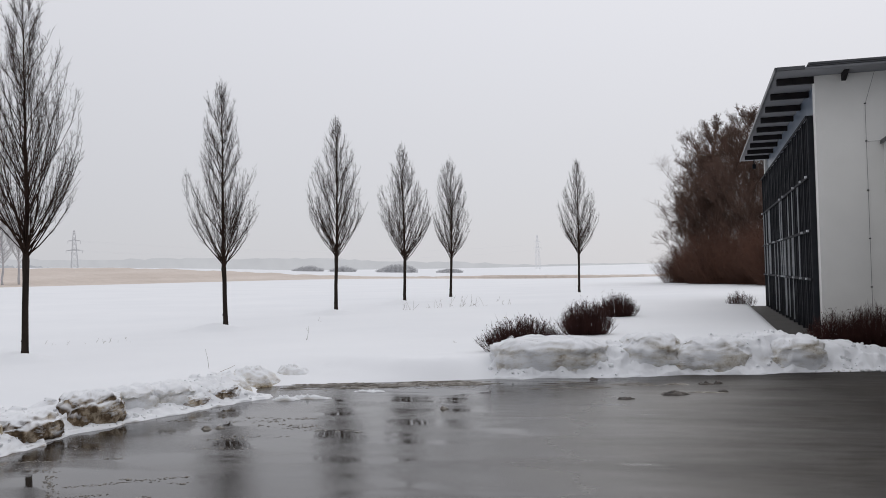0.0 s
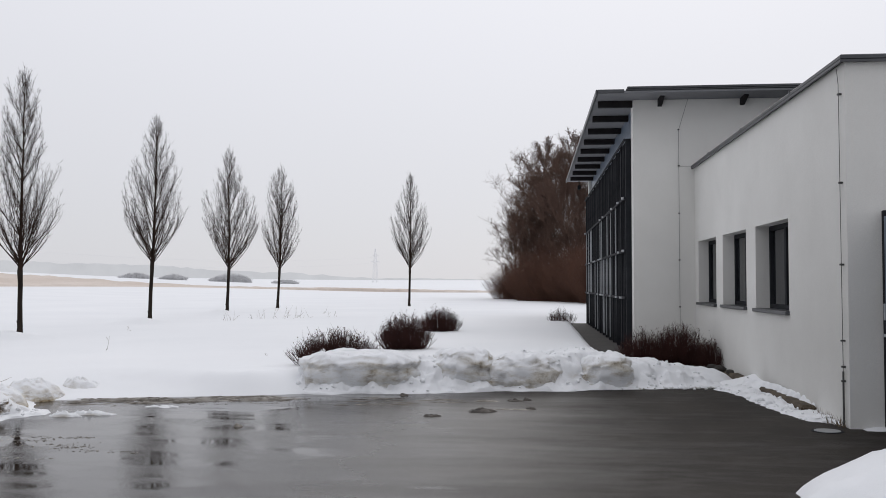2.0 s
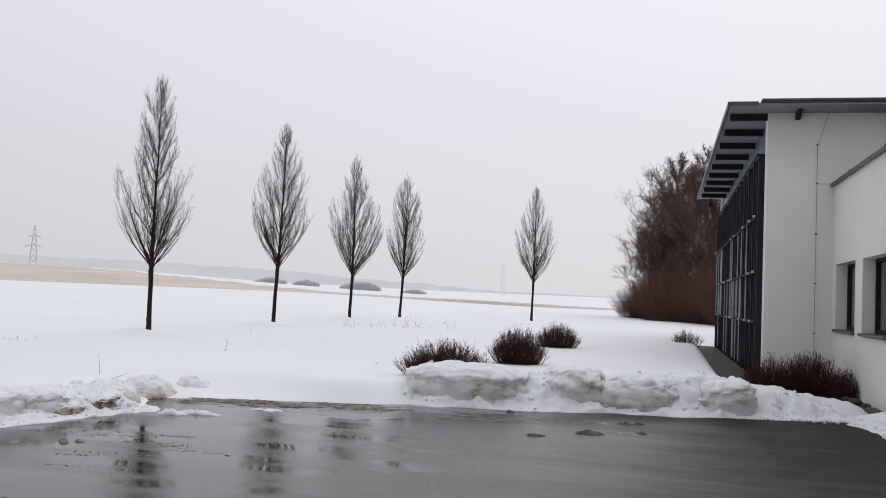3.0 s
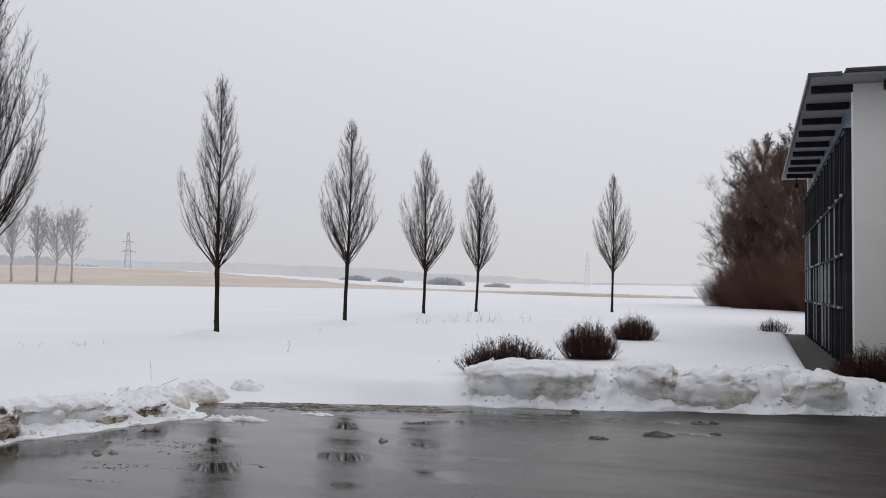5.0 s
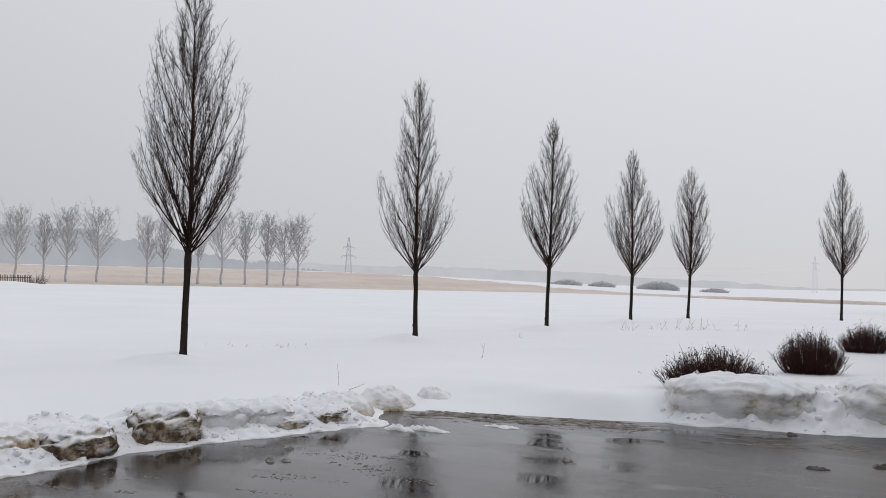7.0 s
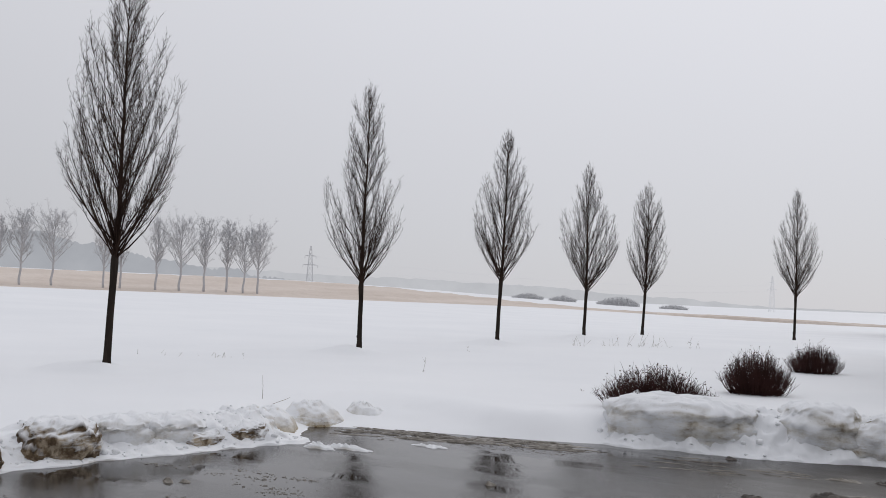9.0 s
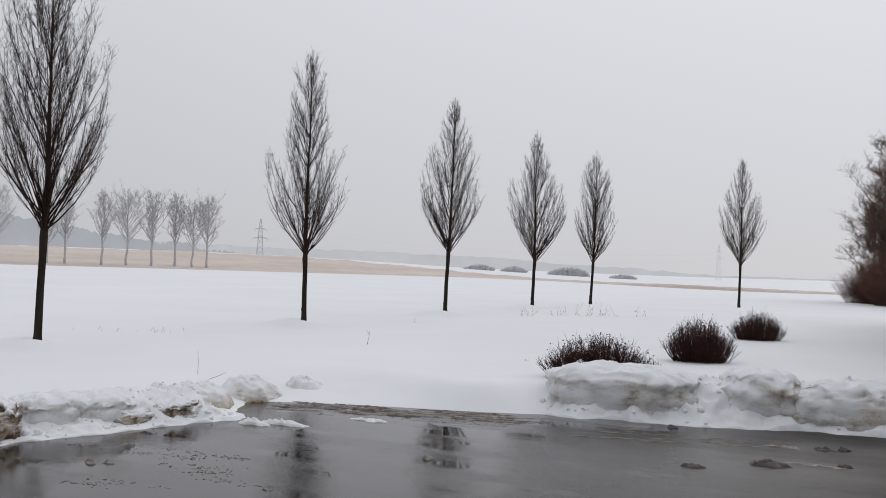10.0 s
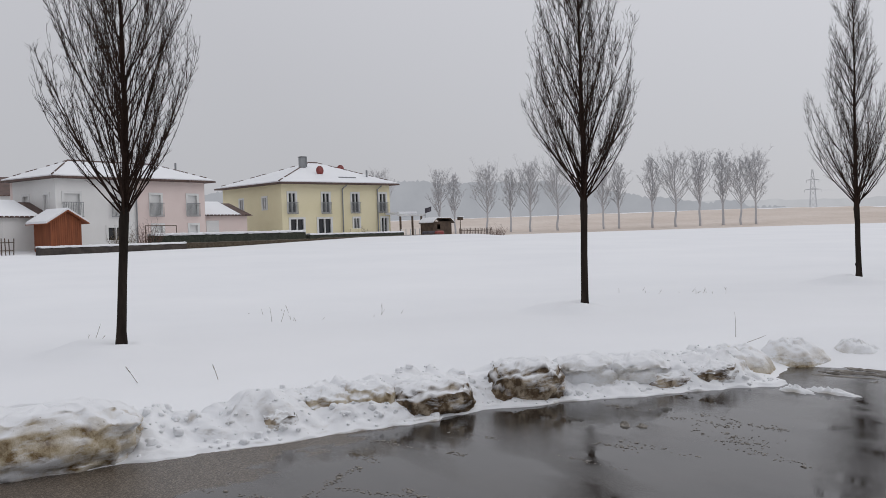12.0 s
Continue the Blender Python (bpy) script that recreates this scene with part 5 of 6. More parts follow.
def garden_shed():
    h = thing("garden_shed", "orange-brown board shed with snow on its gable roof", "shed")
    h.matrix_basis = pose(-59.6, 12.3, 0.0, 0, 0, 112)
    w, d, g, e, top = 2.05, 1.9, 1.2, 3.15, 3.75
    part("back_wall", Shape().box(0.05, w - 0.05, d - 0.05, d, g, e).box(0, 0.05, 0.05, d, g, e).box(w - 0.05, w, 0.05, d, g, e), SHED, h)
    n = 15
    for k in range(n):
        a, b = w * k / n, w * (k + 1) / n - 0.012
        hz = lambda q: e + (top - e) * (1 - abs(q - w / 2) / (w / 2))
        s = Shape()
        s.add([(a, 0, g), (b, 0, g), (b, 0, hz(b)), (a, 0, hz(a)), (a, 0.04, g), (b, 0.04, g), (b, 0.04, hz(b)), (a, 0.04, hz(a))], [(0, 1, 2, 3), (7, 6, 5, 4), (0, 3, 7, 4), (1, 5, 6, 2), (3, 2, 6, 7), (0, 4, 5, 1)])
        part("board", s, SHED, h)
    for sgn in (0, 1):
        xa, xb = (-0.38, w / 2) if sgn == 0 else (w + 0.38, w / 2)
        za, zb = e - 0.16, top + 0.05
        for nm, lo, hi, mat, gr in (("roof", 0.0, 0.06, SHED, 0.0), ("roof_snow", 0.062, 0.2, ROOF_SNOW, 0.06)):
            s = Shape()
            s.add([(xa, -0.3 + gr, za + lo), (xb, -0.3 + gr, zb + lo), (xb, d + 0.3 - gr, zb + lo), (xa, d + 0.3 - gr, za + lo), (xa, -0.3 + gr, za + hi), (xb, -0.3 + gr, zb + hi), (xb, d + 0.3 - gr, zb + hi), (xa, d + 0.3 - gr, za + hi)],
                  [(0, 1, 2, 3), (7, 6, 5, 4), (0, 4, 5, 1), (1, 5, 6, 2), (2, 6, 7, 3), (3, 7, 4, 0)])
            part(nm, s, mat, h)


def rough_strip(name, a, b, half, z0, z1, mat, label, category, snow=True, seed=1, kind=""):
    """A hedge or wall between two points, with a knobbly outline and snow on top."""
    L = math.hypot(b[0] - a[0], b[1] - a[1])
    h = thing(name, label, category, kind=kind)
    h.matrix_basis = pose(a[0], a[1], 0, 0, 0, math.degrees(math.atan2(b[1] - a[1], b[0] - a[0])))
    n, ring = int(L / 0.16), [(-1, 0), (-1, 0.35), (-1, 0.7), (-0.9, 0.95), (-0.3, 1.0), (0.3, 1.0), (0.9, 0.95), (1, 0.7), (1, 0.35), (1, 0)]
    for nm, lift, shrink, m in ((name.split("_")[-1] + "_body", 0.0, 1.0, mat),) + ((("snow_cap", 0.06, 1.02, ROOF_SNOW),) if snow else ()):
        s = Shape()
        for i in range(n + 1):
            for p, q in ring:
                x = L * i / n
                wv = 0.10 * wobble(x * 2.2, p * 2 + q * 3, seed, 3)
                if nm == "snow_cap":
                    q = 0.86 + 0.14 * q
                s.v.append((x, half * p * shrink * (1 + wv), z0 + (z1 - z0) * q * (1 + 0.5 * wv * q) + lift * q))
        k = len(ring)
        s.f = [(i * k + j, i * k + k + j, i * k + k + j + 1, i * k + j + 1) for i in range(n) for j in range(k - 1)]
        s.f += [tuple(range(k)), tuple(n * k + j for j in range(k))[::-1]]
        part(nm, s, m, h)
    return h


yellow_house()
pale_house()
low_garage(-68.9, 24.1, 112, 4.6, 5.0, PINK, "low beige-pink garage with a snow-covered tile roof")
low_garage(-60.6, 8.0, 118, 5.6, 5.0, WHITE, "low white garage with a snow-covered tile roof", 1.3, 3.5, 1.1)
low_garage(-88.5, 2.0, 92, 12.0, 9.0, WHITE, "distant pale house with a snowy gable roof", 1.3, 6.2, 2.0)
garden_shed()
rough_strip("garden_hedge", (-61.2, 18.6), (-64.3, 30.4), 0.45, 1.2, 2.22, HEDGE, "clipped dark hedge with snow on top", "hedge", seed=2)
rough_strip("garden_hedge", (-64.4, 30.8), (-67.4, 40.4), 0.4, 1.2, 1.95, HEDGE, "low clipped dark hedge with patchy snow on top", "hedge", seed=3)
rough_strip("garden_wall", (-55.9, 11.1), (-59.3, 20.2), 0.3, 0.9, 1.62, STONE, "low dark garden wall with snow on top", "wall", seed=4)
rough_strip("soil_ridge", (-59.5, 20.0), (-62.6, 31.0), 0.5, 0.9, 1.62, SOIL, "dark strip of bare soil before the hedge", "soil", False, 5)
rough_strip("soil_ridge", (-62.6, 31.0), (-66.2, 43.5), 0.45, 0.9, 1.66, SOIL, "dark strip of bare soil before the hedge", "soil", False, 6)


def goal_frame():
    h = thing("goal_frame", "rusty steel play frame beside the hedge", "frame")
    s = Shape().tube([(-61.75, 18.4, 1.2), (-61.75, 18.4, 2.82), (-63.2, 20.8, 2.82), (-63.2, 20.8, 1.2)], [0.035] * 4, 6)
    part("frame_bar", s, BROWN_WOOD, h)


def play_hut():
    h = thing("play_hut", "small weathered wooden play hut with snow on its roof", "hut")
    h.matrix_basis = pose(-68.3, 44.1, 0, 0, 0, 98)
    part("wall", wall_x(0, 2.0, 0, 0.06, 1.3, 2.75, [(0.4, 0.75, 2.1, 2.5)]).box(0, 0.06, 0.06, 1.6, 1.3, 2.75).box(1.94, 2.0, 0.06, 1.6, 1.3, 2.75).box(0, 2, 1.6, 1.66, 1.3, 2.75), BROWN_WOOD, h)
    for nm, lo, hi, m in (("roof", 0.0, 0.06, BROWN_WOOD), ("roof_snow", 0.062, 0.15, ROOF_SNOW)):
        s = Shape()
        prof = [(-0.2, 2.6), (0.25, 2.98), (1.75, 2.98), (2.2, 2.6)]
        for (xa, za), (xb, zb) in zip(prof, prof[1:]):
            s.add([(xa, -0.2, za + lo), (xb, -0.2, zb + lo), (xb, 1.8, zb + lo), (xa, 1.8, za + lo), (xa, -0.2, za + hi), (xb, -0.2, zb + hi), (xb, 1.8, zb + hi), (xa, 1.8, za + hi)], [(3, 2, 1, 0), (4, 5, 6, 7), (0, 1, 5, 4), (2, 3, 7, 6), (1, 2, 6, 5), (3, 0, 4, 7)])
        part(nm, s, m, h)


def pergola():
    h = thing("pergola", "white-roofed terrace shelter with brown posts", "pergola")
    h.matrix_basis = pose(-71.9, 41.6, 0, 0, 0, 98)
    for x in (0.3, 1.6, 2.6):
        part("post", Shape().box(x, x + 0.14, -1.4, -1.26, 1.3, 3.3, 0.01), BROWN_WOOD, h)
    part("beam", Shape().box(0.2, 3.0, -1.45, -1.2, 3.3, 3.45, 0.01), BLIND, h)
    part("lean_roof", Shape().box(0.2, 2.2, -1.4, 2.0, 3.5, 3.7, 0.03), ROOF_SNOW, h, "snow-covered lean-to roof")
    for k in range(5):
        part("rail_bar", Shape().box(0.3 + 0.5 * k, 0.36 + 0.5 * k, -1.5, -1.44, 1.3, 2.2), BLIND, h)
    f = part("flag_pole", Shape().tube([(2.9, -1.5, 1.3), (3.0, -1.5, 4.0)], [0.02, 0.02], 6), STEEL, h)
    s = Shape()
    for i in range(7):
        for j in range(4):
            s.v.append((3.0 + 0.12 * i, -1.5 + 0.05 * math.sin(i * 1.3 + j * 0.4), 3.55 + 0.14 * j + 0.03 * i))
    s.f = [(i * 4 + j, i * 4 + 4 + j, i * 4 + 5 + j, i * 4 + j + 1) for i in range(6) for j in range(3)]
    part("flag", s, FABRIC, f, "small dark flag")


def picket_fence(a, b, n, z0, z1, label):
    h = thing("picket_fence", label, "fence")
    ang = math.degrees(math.atan2(b[1] - a[1], b[0] - a[0]))
    L = math.hypot(b[0] - a[0], b[1] - a[1])
    h.matrix_basis = pose(a[0], a[1], 0, 0, 0, ang)
    rng = random.Random(9)
    pk = Shape().box(-0.03, 0.03, -0.012, 0.012, 0, z1 - z0, 0.005).mesh("picket")
    for k in range(n):
        o = part("picket", pk, BROWN_WOOD, h)
        o.location = (L * k / (n - 1), 0, z0 + rng.uniform(-0.05, 0.05))
        o.rotation_euler = (0, rng.uniform(-0.05, 0.05), 0)
    for z in (0.3, 0.75):
        part("rail", Shape().box(0, L, 0.012, 0.045, z0 + z * (z1 - z0), z0 + z * (z1 - z0) + 0.05), BROWN_WOOD, h)


goal_frame()
play_hut()
pergola()
picket_fence((-67.6, 46.3), (-68.4, 50.2), 22, 1.15, 2.1, "short weathered picket fence at the garden's corner")
picket_fence((-58.6, 8.2), (-59.4, 10.2), 10, 1.15, 2.2, "short dark fence beside the shed")
bird = thing("bird_house", "bird feeder on a thin post", "bird house", at=(-67.3, 46.2, 0))
part("post", Shape().tube([(0, 0, 1.2), (0, 0, 2.8)], [0.04, 0.035], 6), BROWN_WOOD, bird)
part("box", Shape().box(-0.2, 0.2, -0.18, 0.18, 2.8, 3.05, 0.01), BROWN_WOOD, bird)
part("roof_snow", Shape().box(-0.27, 0.27, -0.25, 0.25, 3.06, 3.14, 0.02), ROOF_SNOW, bird)
for x, y, hh, seed in ((-67.6, 37.6, 1.1, 71), (-69.5, 38.2, 1.5, 72), (-66.4, 43.0, 1.0, 73), (-60.2, 18.2, 2.4, 74), (-59.9, 16.5, 1.9, 75), (-67.4, 50.0, 1.5, 76)):
    srng = random.Random(seed)
    ob = solo("garden_bush", thicket(srng, 0.5, hh, 60, RUST, 5, 0.012), GRASS if seed == 75 else WOOD_BARK, "small bare garden bush", "bush", "garden bushes")
    ob.location = (x, y, 1.25)
for x, y, w, m, lab in ((-67.5, 43.2, 0.5, FABRIC, "covered garden furniture pile"), (-67.3, 43.9, 0.45, DISH_RED, "red plastic garden toy box")):
    ob = solo("garden_box", Shape().box(-w, w, -w, w, 0, 0.7, 0.12), m, lab, "box", "garden clutter")
    ob.location = (x, y, 1.25)

# ---- far off: poplars, pylons, reeds, scrub, misty woods ----
pop_rng = random.Random(80)
poplars = [bare_tree(pop_rng, 21.5, s, 0.30, 30, 7, 6, 3, 0.36, u, bark=HAZED_BARK, r_min=0.032, name="poplar") for s, u in ((6.4, 1.25), (9.5, 0.85), (8.0, 1.0))]
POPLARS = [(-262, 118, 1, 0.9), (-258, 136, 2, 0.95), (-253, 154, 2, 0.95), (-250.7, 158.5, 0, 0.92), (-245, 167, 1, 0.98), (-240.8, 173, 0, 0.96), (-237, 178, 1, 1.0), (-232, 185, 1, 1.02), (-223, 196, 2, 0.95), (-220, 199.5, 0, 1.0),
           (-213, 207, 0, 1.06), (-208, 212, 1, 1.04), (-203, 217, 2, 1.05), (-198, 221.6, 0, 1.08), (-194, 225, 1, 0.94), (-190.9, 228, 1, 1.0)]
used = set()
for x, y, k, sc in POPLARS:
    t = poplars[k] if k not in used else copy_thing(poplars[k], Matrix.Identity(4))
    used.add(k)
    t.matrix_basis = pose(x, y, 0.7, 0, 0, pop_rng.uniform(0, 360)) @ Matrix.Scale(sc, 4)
    tagged(t, "tall bare poplar, haze painted into its pale colour, far across the field", "tree", "row of far poplars")


def pylon(x, y, z, h, turn, label, steel=PYLON):
    p = thing("power_pylon", label, "pylon", "power line")
    p.matrix_basis = pose(x, y, z, 0, 0, turn)
    s = Shape()
    wid = lambda q: 1.5 * (1 - q) ** 0.8 + 0.28
    lv = [0, 0.14, 0.27, 0.39, 0.5, 0.6, 0.7, 0.79, 0.88, 1.0]
    for sx in (-1, 1):
        for sy in (-1, 1):
            s.tube([(sx * wid(q), sy * wid(q), h * q) for q in lv], [0.11 - 0.05 * q for q in lv], 4)
    part("mast", s, steel, p)
    s = Shape()
    for a, b in zip(lv, lv[1:]):
        for f in (-1, 1):
            for g in (-1, 1):
                s.tube([(g * wid(a), f * wid(a), h * a), (-g * wid(b), f * wid(b), h * b)], [0.05, 0.05], 4)
                s.tube([(f * wid(a), g * wid(a), h * a), (f * wid(b), -g * wid(b), h * b)], [0.05, 0.05], 4)
    part("lattice", s, steel, p)
    for q, w in ((0.62, 3.4), (0.80, 2.6)):
        s = Shape()
        s.tube([(-w, 0, h * q), (0, 0, h * q + 0.5), (w, 0, h * q)], [0.08, 0.13, 0.08], 4).tube([(-w, 0, h * q), (w, 0, h * q)], [0.09, 0.09], 4)
        for k in (-1, 1):
            s.tube([(k * w, 0, h * q), (k * w, 0, h * q - 1.2)], [0.09, 0.09], 5)
        part("cross_arm", s, steel, p)


pylon(-266.5, 353.2, 1.5, 23.5, 30, "grey lattice power pylon, mist painted into its pale colour")
pylon(-118, 700, 3.0, 26, 30, "small grey lattice power pylon, mist painted into its whitish colour", PALE_PYLON)
line = Shape()
for dz in (14.5, 18.8):
    for off in (-3, 3):
        pts = [(-266.5 + off + (148.5 * t), 353.2 + 346.8 * t, 1.5 + dz + 2.0 * t - 22 * t * (1 - t)) for t in [k / 14 for k in range(15)]]
        line.tube(pts, [0.022] * 15, 3, False)
solo("power_cable", line, PALE_PYLON, "thin sagging power cables between the pylons", "cable", kind="stuff")


def reeds():
    """The dry reed field beyond the crest."""
    s = Shape()
    rng = random.Random(90)
    na, nr = 170, 26
    for i in range(na + 1):
        az = radians(-4 + 82 * i / na)
        near = 232 + 8 * wobble(i * 0.11, 1.0)
        deep = 170 * float(sm((math.degrees(az) - 10) / 26)) + 22
        far = near + deep * (1 + 0.05 * wobble(i * 0.25, 5.0))
        for j in range(nr + 1):
            r = near + (far - near) * j / nr
            x, y = -r * math.sin(az), r * math.cos(az)
            s.v.append((x, y, ground_z(x, y) + (0.45 + rng.uniform(0, 0.35) if 0 < j < nr else -0.3)))
    k = nr + 1
    s.f = [(i * k + j, i * k + k + j, i * k + k + j + 1, i * k + j + 1) for i in range(na) for j in range(nr)]
    solo("reed_field", s, REED, "broad field of pale dry reeds", "reeds", kind="stuff")


reeds()
scrub_rng = random.Random(95)
for px, py, w, hh in ((-170, 388, 7, 2.6), (-156, 395, 6, 2.8), (-131, 398, 9.5, 4.4), (-108, 404, 6, 2.0)):
    s = Shape()
    for _ in range(int(w * 46)):
        a, q = scrub_rng.uniform(0, 6.283), math.sqrt(scrub_rng.random())
        p = Vector((w * q * math.cos(a), 2.5 * q * math.sin(a), -0.3))
        t = p + Vector((scrub_rng.uniform(-0.8, 0.8), scrub_rng.uniform(-0.8, 0.8), hh * (1 - 0.75 * q * q) * scrub_rng.uniform(0.7, 1.05) + 0.3))
        s.spike(p, t, 0.22)
        for _ in range(3):
            b = p.lerp(t, scrub_rng.uniform(0.4, 0.95))
            s.spike(b, b + Vector((scrub_rng.uniform(-0.8, 0.8), scrub_rng.uniform(-0.8, 0.8), scrub_rng.uniform(0.1, 0.9))), 0.12)
    ob = solo("field_scrub", s, HAZED_SCRUB, "low grey scrub clump on the far snow", "bush", "far scrub")
    ob.matrix_basis = pose(px, py, ground_z(px, py), 0, 0, 20)


def misty_ridge(name, r, heights, mat, label, tooth, seed, base=-12):
    """A wooded skyline all along one side, at the edge of sight. heights: (bearing, degrees above the eye)."""
    s = Shape()
    rng = random.Random(seed)
    n = 900
    lo, hi = heights[0][0], heights[-1][0]
    for i in range(n + 1):
        a = lo + (hi - lo) * i / n
        for (a0, h0), (a1, h1) in zip(heights, heights[1:]):
            if a <= a1:
                hh = h0 + (h1 - h0) * (a - a0) / (a1 - a0)
                break
        top = r * math.tan(radians(hh)) + tooth * (wobble(i * 0.06, seed, 0, 4) + 0.35 * rng.uniform(-1, 1)) * min(1.0, hh / 0.6)
        x, y = -r * math.sin(radians(a)), r * math.cos(radians(a))
        s.v += [(x, y, base), (x, y, max(base + 1, top)), (x * 1.03, y * 1.03, max(base, top - 6))]
    s.f = [f for i in range(n) for f in ((i * 3, i * 3 + 3, i * 3 + 4, i * 3 + 1), (i * 3 + 1, i * 3 + 4, i * 3 + 5, i * 3 + 2))]
    solo(name, s, mat, label, "woods", kind="structure")


misty_ridge("backdrop_hills", 2100, [(-60, 0.3), (-10, 0.3), (2, 0.32), (12, 0.55), (18, 0.9), (26, 1.25), (34, 1.35), (45, 1.6), (60, 2.2), (90, 2.2), (140, 1.2), (220, 0.8), (300, 0.3)], FAR_HILL, "wooded hills at the edge of sight, mist painted in as glow", 5.0, 3)
misty_ridge("backdrop_woods", 1150, [(32, 0.1), (37, 0.9), (42, 1.4), (46, 1.9), (49, 2.5), (53, 3.0), (57, 3.2), (62, 3.5), (68, 3.1), (80, 2.6), (110, 2.4), (150, 1.2)], FAR_WOOD, "conifer woods behind the poplars, mist painted in as glow", 5.0, 5)

# ---- slush, clods, stalks ----
def clod(x, y, rx, ry, h, seed, label, mat, name="snow_clod"):
    s = Shape()
    n, rows = 22, 8
    for i in range(rows + 1):
        q = i / rows
        for k in range(n):
            a = 2 * math.pi * k / n
            lim = 1 + 0.7 * wobble(math.cos(a) * 2.6 + seed, math.sin(a) * 2.6, seed, 4)
            px, py = rx * q * lim * math.cos(a), ry * q * lim * math.sin(a)
            z = h * max(0.0, 1 - q ** 4.0) * (0.5 + 0.55 * wobble(px * 20 + seed, py * 26, seed, 3))
            s.v.append((px, py, max(0.0, z) - 0.006))
    s.f = [(i * n + k, i * n + n + k, i * n + n + (k + 1) % n, i * n + (k + 1) % n) for i in range(rows) for k in range(n)]
    ob = solo(name, s, mat, label, "clod", "clods on the asphalt", smooth=True)
    ob.location = (x, y, 0.005)
    return ob


clod(-0.93, 11.75, 0.09, 0.045, 0.05, 1, "small dark clod of dirty ice", MUD)
clod(-0.36, 12.2, 0.15, 0.07, 0.065, 2, "larger muddy lump of half-melted snow", MUD)
clod(0.25, 12.5, 0.06, 0.04, 0.05, 3, "small dark clod of dirty ice", MUD)
clod(0.03, 12.45, 0.20, 0.05, 0.02, 4, "flat smear of grey slush", SLUSH)
clod(-0.35, 13.25, 0.16, 0.05, 0.04, 5, "flat smear of grey slush", SLUSH)
clod(0.02, 13.3, 0.10, 0.05, 0.05, 6, "small dark clod of dirty ice", MUD)
clod(0.2, 13.4, 0.05, 0.04, 0.06, 7, "small dark clod of dirty ice", MUD)
clod(-1.55, 13.8, 0.06, 0.04, 0.045, 8, "small dark lump at the foot of the bank", MUD)
clod(-2.99, 10.75, 0.055, 0.035, 0.04, 10, "small lump of pale slush", SLUSH)
clod(-5.2, 9.05, 0.06, 0.04, 0.045, 12, "small lump of pale slush", SLUSH)
clod(-5.07, 9.12, 0.05, 0.035, 0.04, 16, "small lump of pale slush", SLUSH)
clod(-4.45, 12.25, 0.22, 0.05, 0.04, 13, "ridge of melting snow", BANK)
clod(-5.05, 11.5, 0.26, 0.07, 0.07, 14, "ridge of melting snow", BANK)
clod(-5.35, 11.35, 0.2, 0.08, 0.08, 15, "ridge of melting snow", BANK)


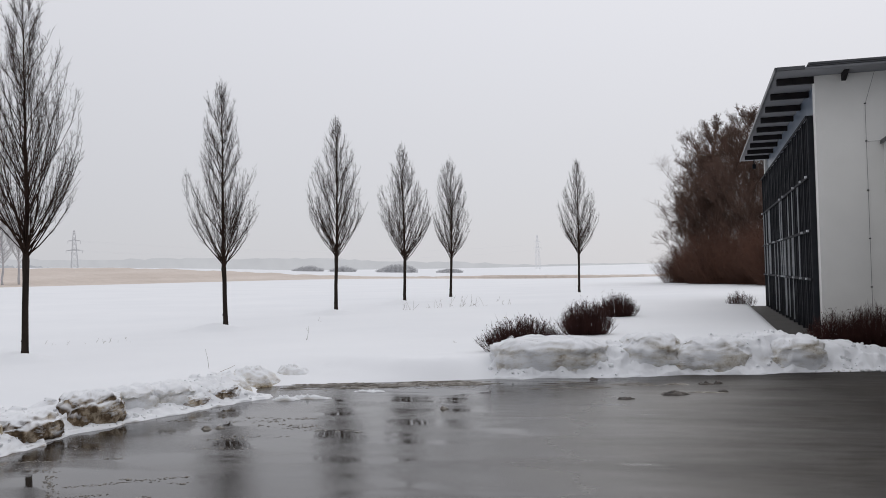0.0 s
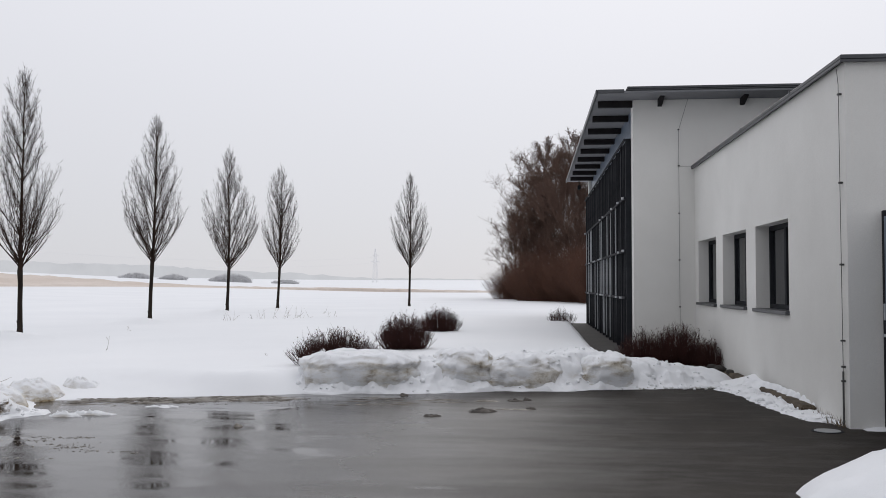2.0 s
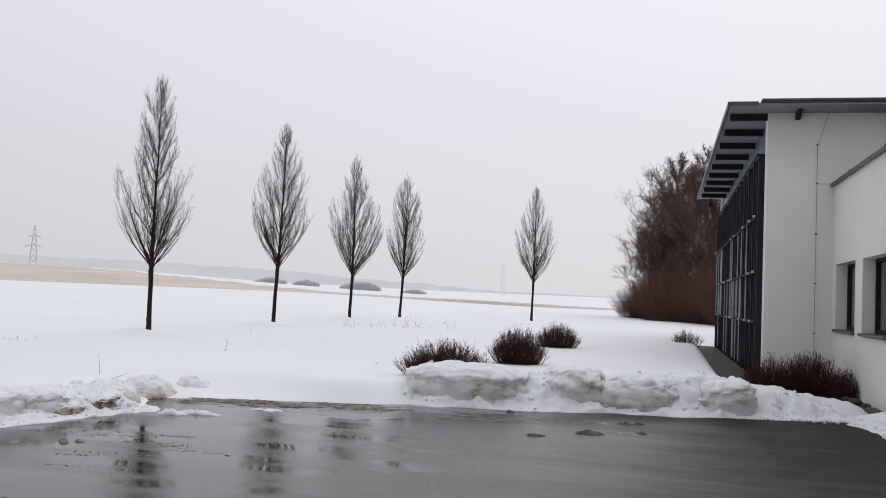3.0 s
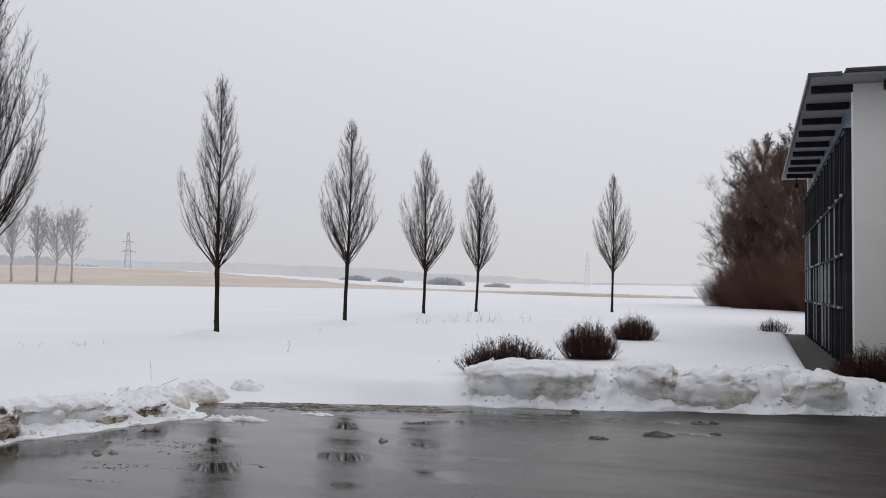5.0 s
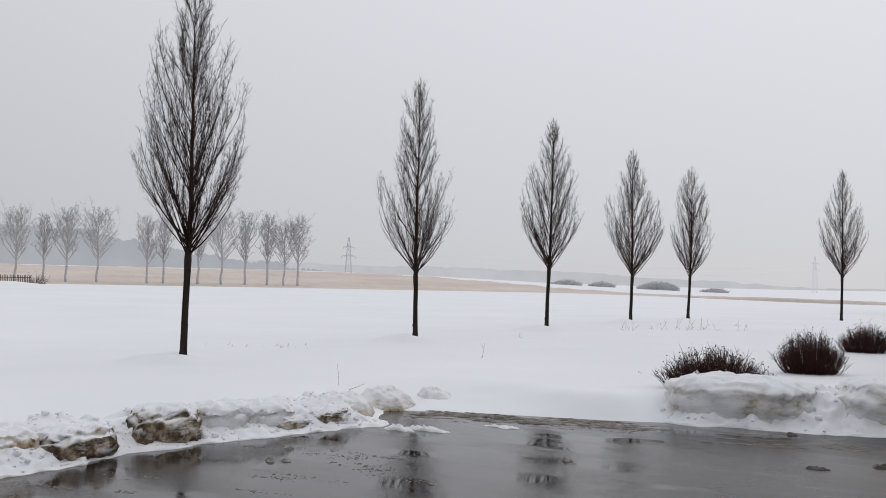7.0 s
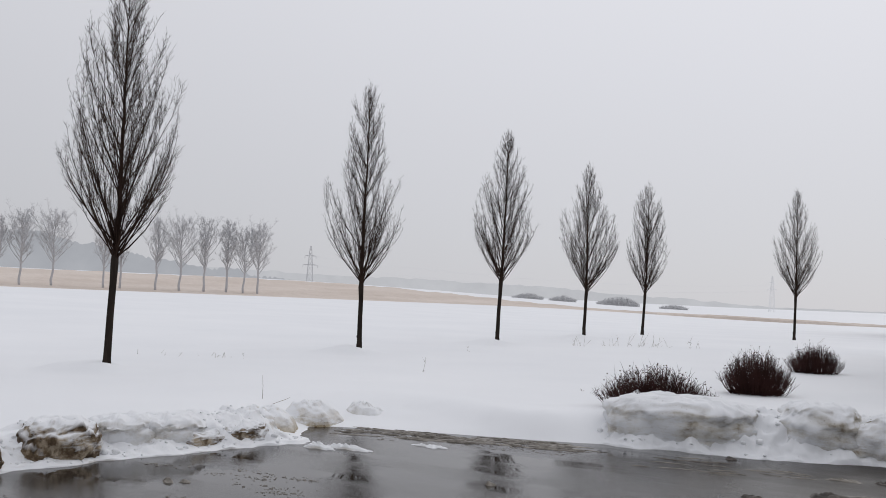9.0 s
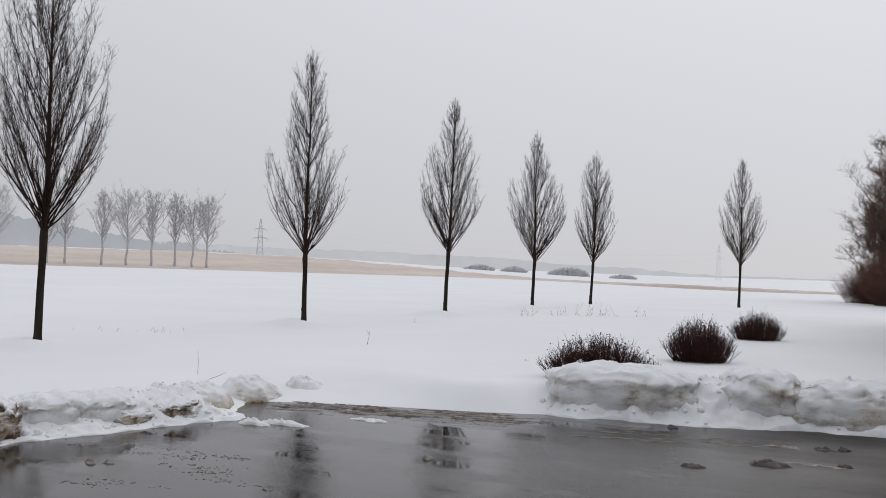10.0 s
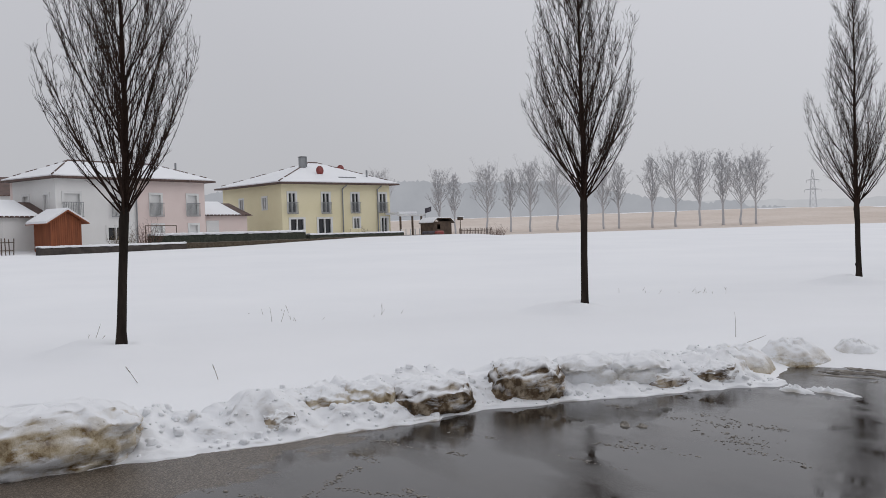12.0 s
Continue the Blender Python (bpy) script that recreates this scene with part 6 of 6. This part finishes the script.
def slush_patches():
    """Thin broken slush pressed into ridges by wheels."""
    rng = random.Random(33)
    s = Shape()

    def ridge(x, y, ang, ln, w, h):
        n = max(3, int(ln / 0.05))
        vs, fs = [], []
        for i in range(n + 1):
            t = i / n
            cx, cy = x + math.cos(ang) * ln * (t - 0.5), y + math.sin(ang) * ln * (t - 0.5)
            ww = w * (0.35 + 0.65 * math.sin(math.pi * t)) * rng.uniform(0.5, 1.2)
            hh = h * rng.uniform(0.4, 1.2) * (0.3 + 0.7 * math.sin(math.pi * t))
            jx, jy = rng.uniform(-0.02, 0.02), rng.uniform(-0.02, 0.02)
            px, py = -math.sin(ang), math.cos(ang)
            for q, z in ((-1, 0.0005), (-0.4, hh), (0.35, hh * 0.85), (1, 0.0005)):
                vs.append((cx + jx + px * ww * q, cy + jy + py * ww * q, z))
        for i in range(n):
            for j in range(3):
                fs.append((i * 4 + j, i * 4 + 4 + j, i * 4 + 5 + j, i * 4 + 1 + j))
        s.add(vs, fs)

    def patch(cx, cy, ang, ln, wide, count):
        """A broken streak of frozen grains left by a wheel."""
        for _ in range(count):
            a, b = rng.uniform(-0.5, 0.5) * ln, rng.gauss(0, 0.5) * wide
            if wobble(cx + a * 3.1, cy + b * 9.0, 2.0, 3) < -0.08:
                continue
            r = rng.uniform(0.004, 0.010) if rng.random() < 0.92 else rng.uniform(0.010, 0.020)
            s.blob((cx + a * math.cos(ang) - b * math.sin(ang), cy + a * math.sin(ang) + b * math.cos(ang), 0.001), r, rng, rng.uniform(0.2, 0.4))

    for _ in range(15):
        patch(rng.uniform(-6.0, -3.6), rng.uniform(6.0, 10.0), rng.uniform(-0.2, 0.4), rng.uniform(0.3, 0.9), rng.uniform(0.04, 0.11), rng.randint(40, 95))
    for cx, cy, ang, ln in ((-4.9, 5.9, 0.5, 1.2), (-5.1, 6.4, -0.9, 0.9), (-4.5, 6.6, 0.6, 1.0), (-4.2, 5.8, 1.2, 0.8), (-5.6, 7.3, 0.35, 1.0)):
        patch(cx, cy, ang, ln, 0.05, 110)
    for _ in range(16):
        x = rng.uniform(-5.5, -3.0)
        patch(x, 12.45 + (x + 5.6) * 0.27 + rng.uniform(-0.35, 0.3), 0.2 + rng.uniform(-0.15, 0.15), rng.uniform(0.4, 1.1), rng.uniform(0.03, 0.07), 60)
    for _ in range(70):
        x = rng.uniform(-5.9, -3.2)
        ridge(x, 12.75 + (x + 5.6) * 0.27 + rng.uniform(-0.35, 0.25), 0.2 + rng.uniform(-0.15, 0.15), rng.uniform(0.15, 0.8), rng.uniform(0.015, 0.05), rng.uniform(0.006, 0.02))
    for _ in range(26):
        ridge(rng.uniform(-2.6, -0.6), rng.uniform(12.6, 13.6), rng.uniform(-0.1, 0.3), rng.uniform(0.1, 0.45), rng.uniform(0.008, 0.02), 0.008)
    solo("slush", s, SLUSH, "thin broken ridges of grey slush on wet asphalt", "slush", kind="stuff")


slush_patches()


clump = Shape()
crng = random.Random(17)
for _ in range(110):
    x = crng.uniform(1.5, 3.4)
    clump.blob((x, 15.12 + (x - 1.5) * 0.12 - abs(crng.gauss(0, 0.12)), 0.012), crng.uniform(0.012, 0.035), crng)
solo("snow_crumbs", clump, BANK, "crumbs of snow fallen from the banks", "snow crumbs", kind="stuff", smooth=True)


def stalks(x, y, n, spread, h, seed, label):
    rng = random.Random(seed)
    s = Shape()
    for _ in range(n):
        p = Vector((rng.gauss(0, 0.6) * spread, rng.gauss(0, 0.6) * spread, -0.05))
        t = p + Vector((rng.uniform(-0.3, 0.55) * h, rng.uniform(-0.4, 0.4) * h, h * rng.uniform(0.2, 1.0) ** 1.5))
        s.tube([p, p.lerp(t, 0.6) + Vector((0.01, 0, 0)), t], [0.0035, 0.003, 0.0015], 3, False)
        if rng.random() < 0.4:
            s.spike(p.lerp(t, 0.7), t + Vector((rng.uniform(-0.1, 0.1), 0, 0)), 0.004)
    ob = solo("grass_tuft", s, GRASS, label, "dry grass", "dry stalks in the snow", "stuff")
    ob.location = (x, y, ground_z(x, y))


for x, y, n, sp, h, seed in ((-9.6, 30.2, 9, 0.2, 0.5, 1), (-9.0, 31.6, 10, 0.3, 0.4, 2), (-8.4, 32.2, 12, 0.6, 0.55, 3), (-7.9, 32.4, 9, 0.4, 0.6, 4), (-6.6, 33.0, 5, 0.4, 0.3, 5), (-7.9, 36.5, 6, 0.12, 0.35, 6), (-4.7, 46.0, 2, 0.1, 0.8, 7),
                             (-13.2, 17.2, 8, 0.6, 0.22, 8), (-12.4, 17.6, 9, 0.5, 0.25, 9), (-8.0, 18.0, 2, 0.1, 0.4, 10), (-7.0, 12.6, 2, 0.15, 0.55, 11), (-8.6, 5.9, 1, 0.05, 0.45, 12), (-8.3, 6.6, 1, 0.05, 0.4, 13), (-13.8, 9.6, 6, 0.3, 0.3, 14),
                             (-15.5, 9.9, 5, 0.5, 0.25, 15), (-13.5, 11.0, 4, 0.3, 0.25, 16), (-10.5, 24.5, 3, 0.4, 0.2, 17), (-4.6, 17.0, 2, 0.1, 0.3, 18), (-13.6, 6.3, 4, 0.5, 0.3, 19), (-2.3, 15.6, 4, 0.2, 0.2, 20)):
    stalks(x, y, n, sp, h, seed + 200, "few dry grass stalks poking out of the snow")
for x, y, seed in ((-11.7, 20.9, 1), (-11.3, 20.85, 2), (-11.9, 6.0, 3)):
    clod_ob = clod(x, y, 0.12, 0.06, 0.03, 300 + seed, "bits of dark earth on the snow at a trunk", MUD, "earth_bits")
    clod_ob.location.z = ground_z(x, y) + 0.05
drain = thing("drain_cover", "round wet drain cover by the wall corner", "drain cover", at=(3.45, 11.05, 0))
part("ring", Shape().tube([(0, 0, -0.02), (0, 0, 0.006)], [0.17, 0.165], 24), STEEL, drain)
part("lid", Shape().tube([(0, 0, 0.002), (0, 0, 0.011)], [0.14, 0.135], 24), GREY_METAL, drain)
for x, y, r, seed in ((3.55, 17.3, 0.11, 1), (3.62, 16.8, 0.08, 2), (3.5, 17.75, 0.09, 3), (1.75, 18.3, 0.09, 4)):
    srng = random.Random(seed)
    s = Shape()
    s.blob((0, 0, r * 0.4), r, srng, 0.6)
    ob = solo("border_stone", s, CONCRETE, "rounded stone edging the planting bed", "stone", "stones at the bed", smooth=True)
    ob.location = (x, y, 0.07)
moss = Shape()
mrng = random.Random(3)
for _ in range(500):
    y = mrng.uniform(11.3, 18.6)
    x = 3.74 - abs(mrng.gauss(0, 0.05))
    p = Vector((x, y, 0.0))
    moss.spike(p, p + Vector((mrng.uniform(-0.05, 0.02), mrng.uniform(-0.04, 0.04), mrng.uniform(0.04, 0.13))), 0.006)
solo("wall_foot_grass", moss, GRASS, "yellowed grass along the foot of the wall", "grass", kind="stuff")
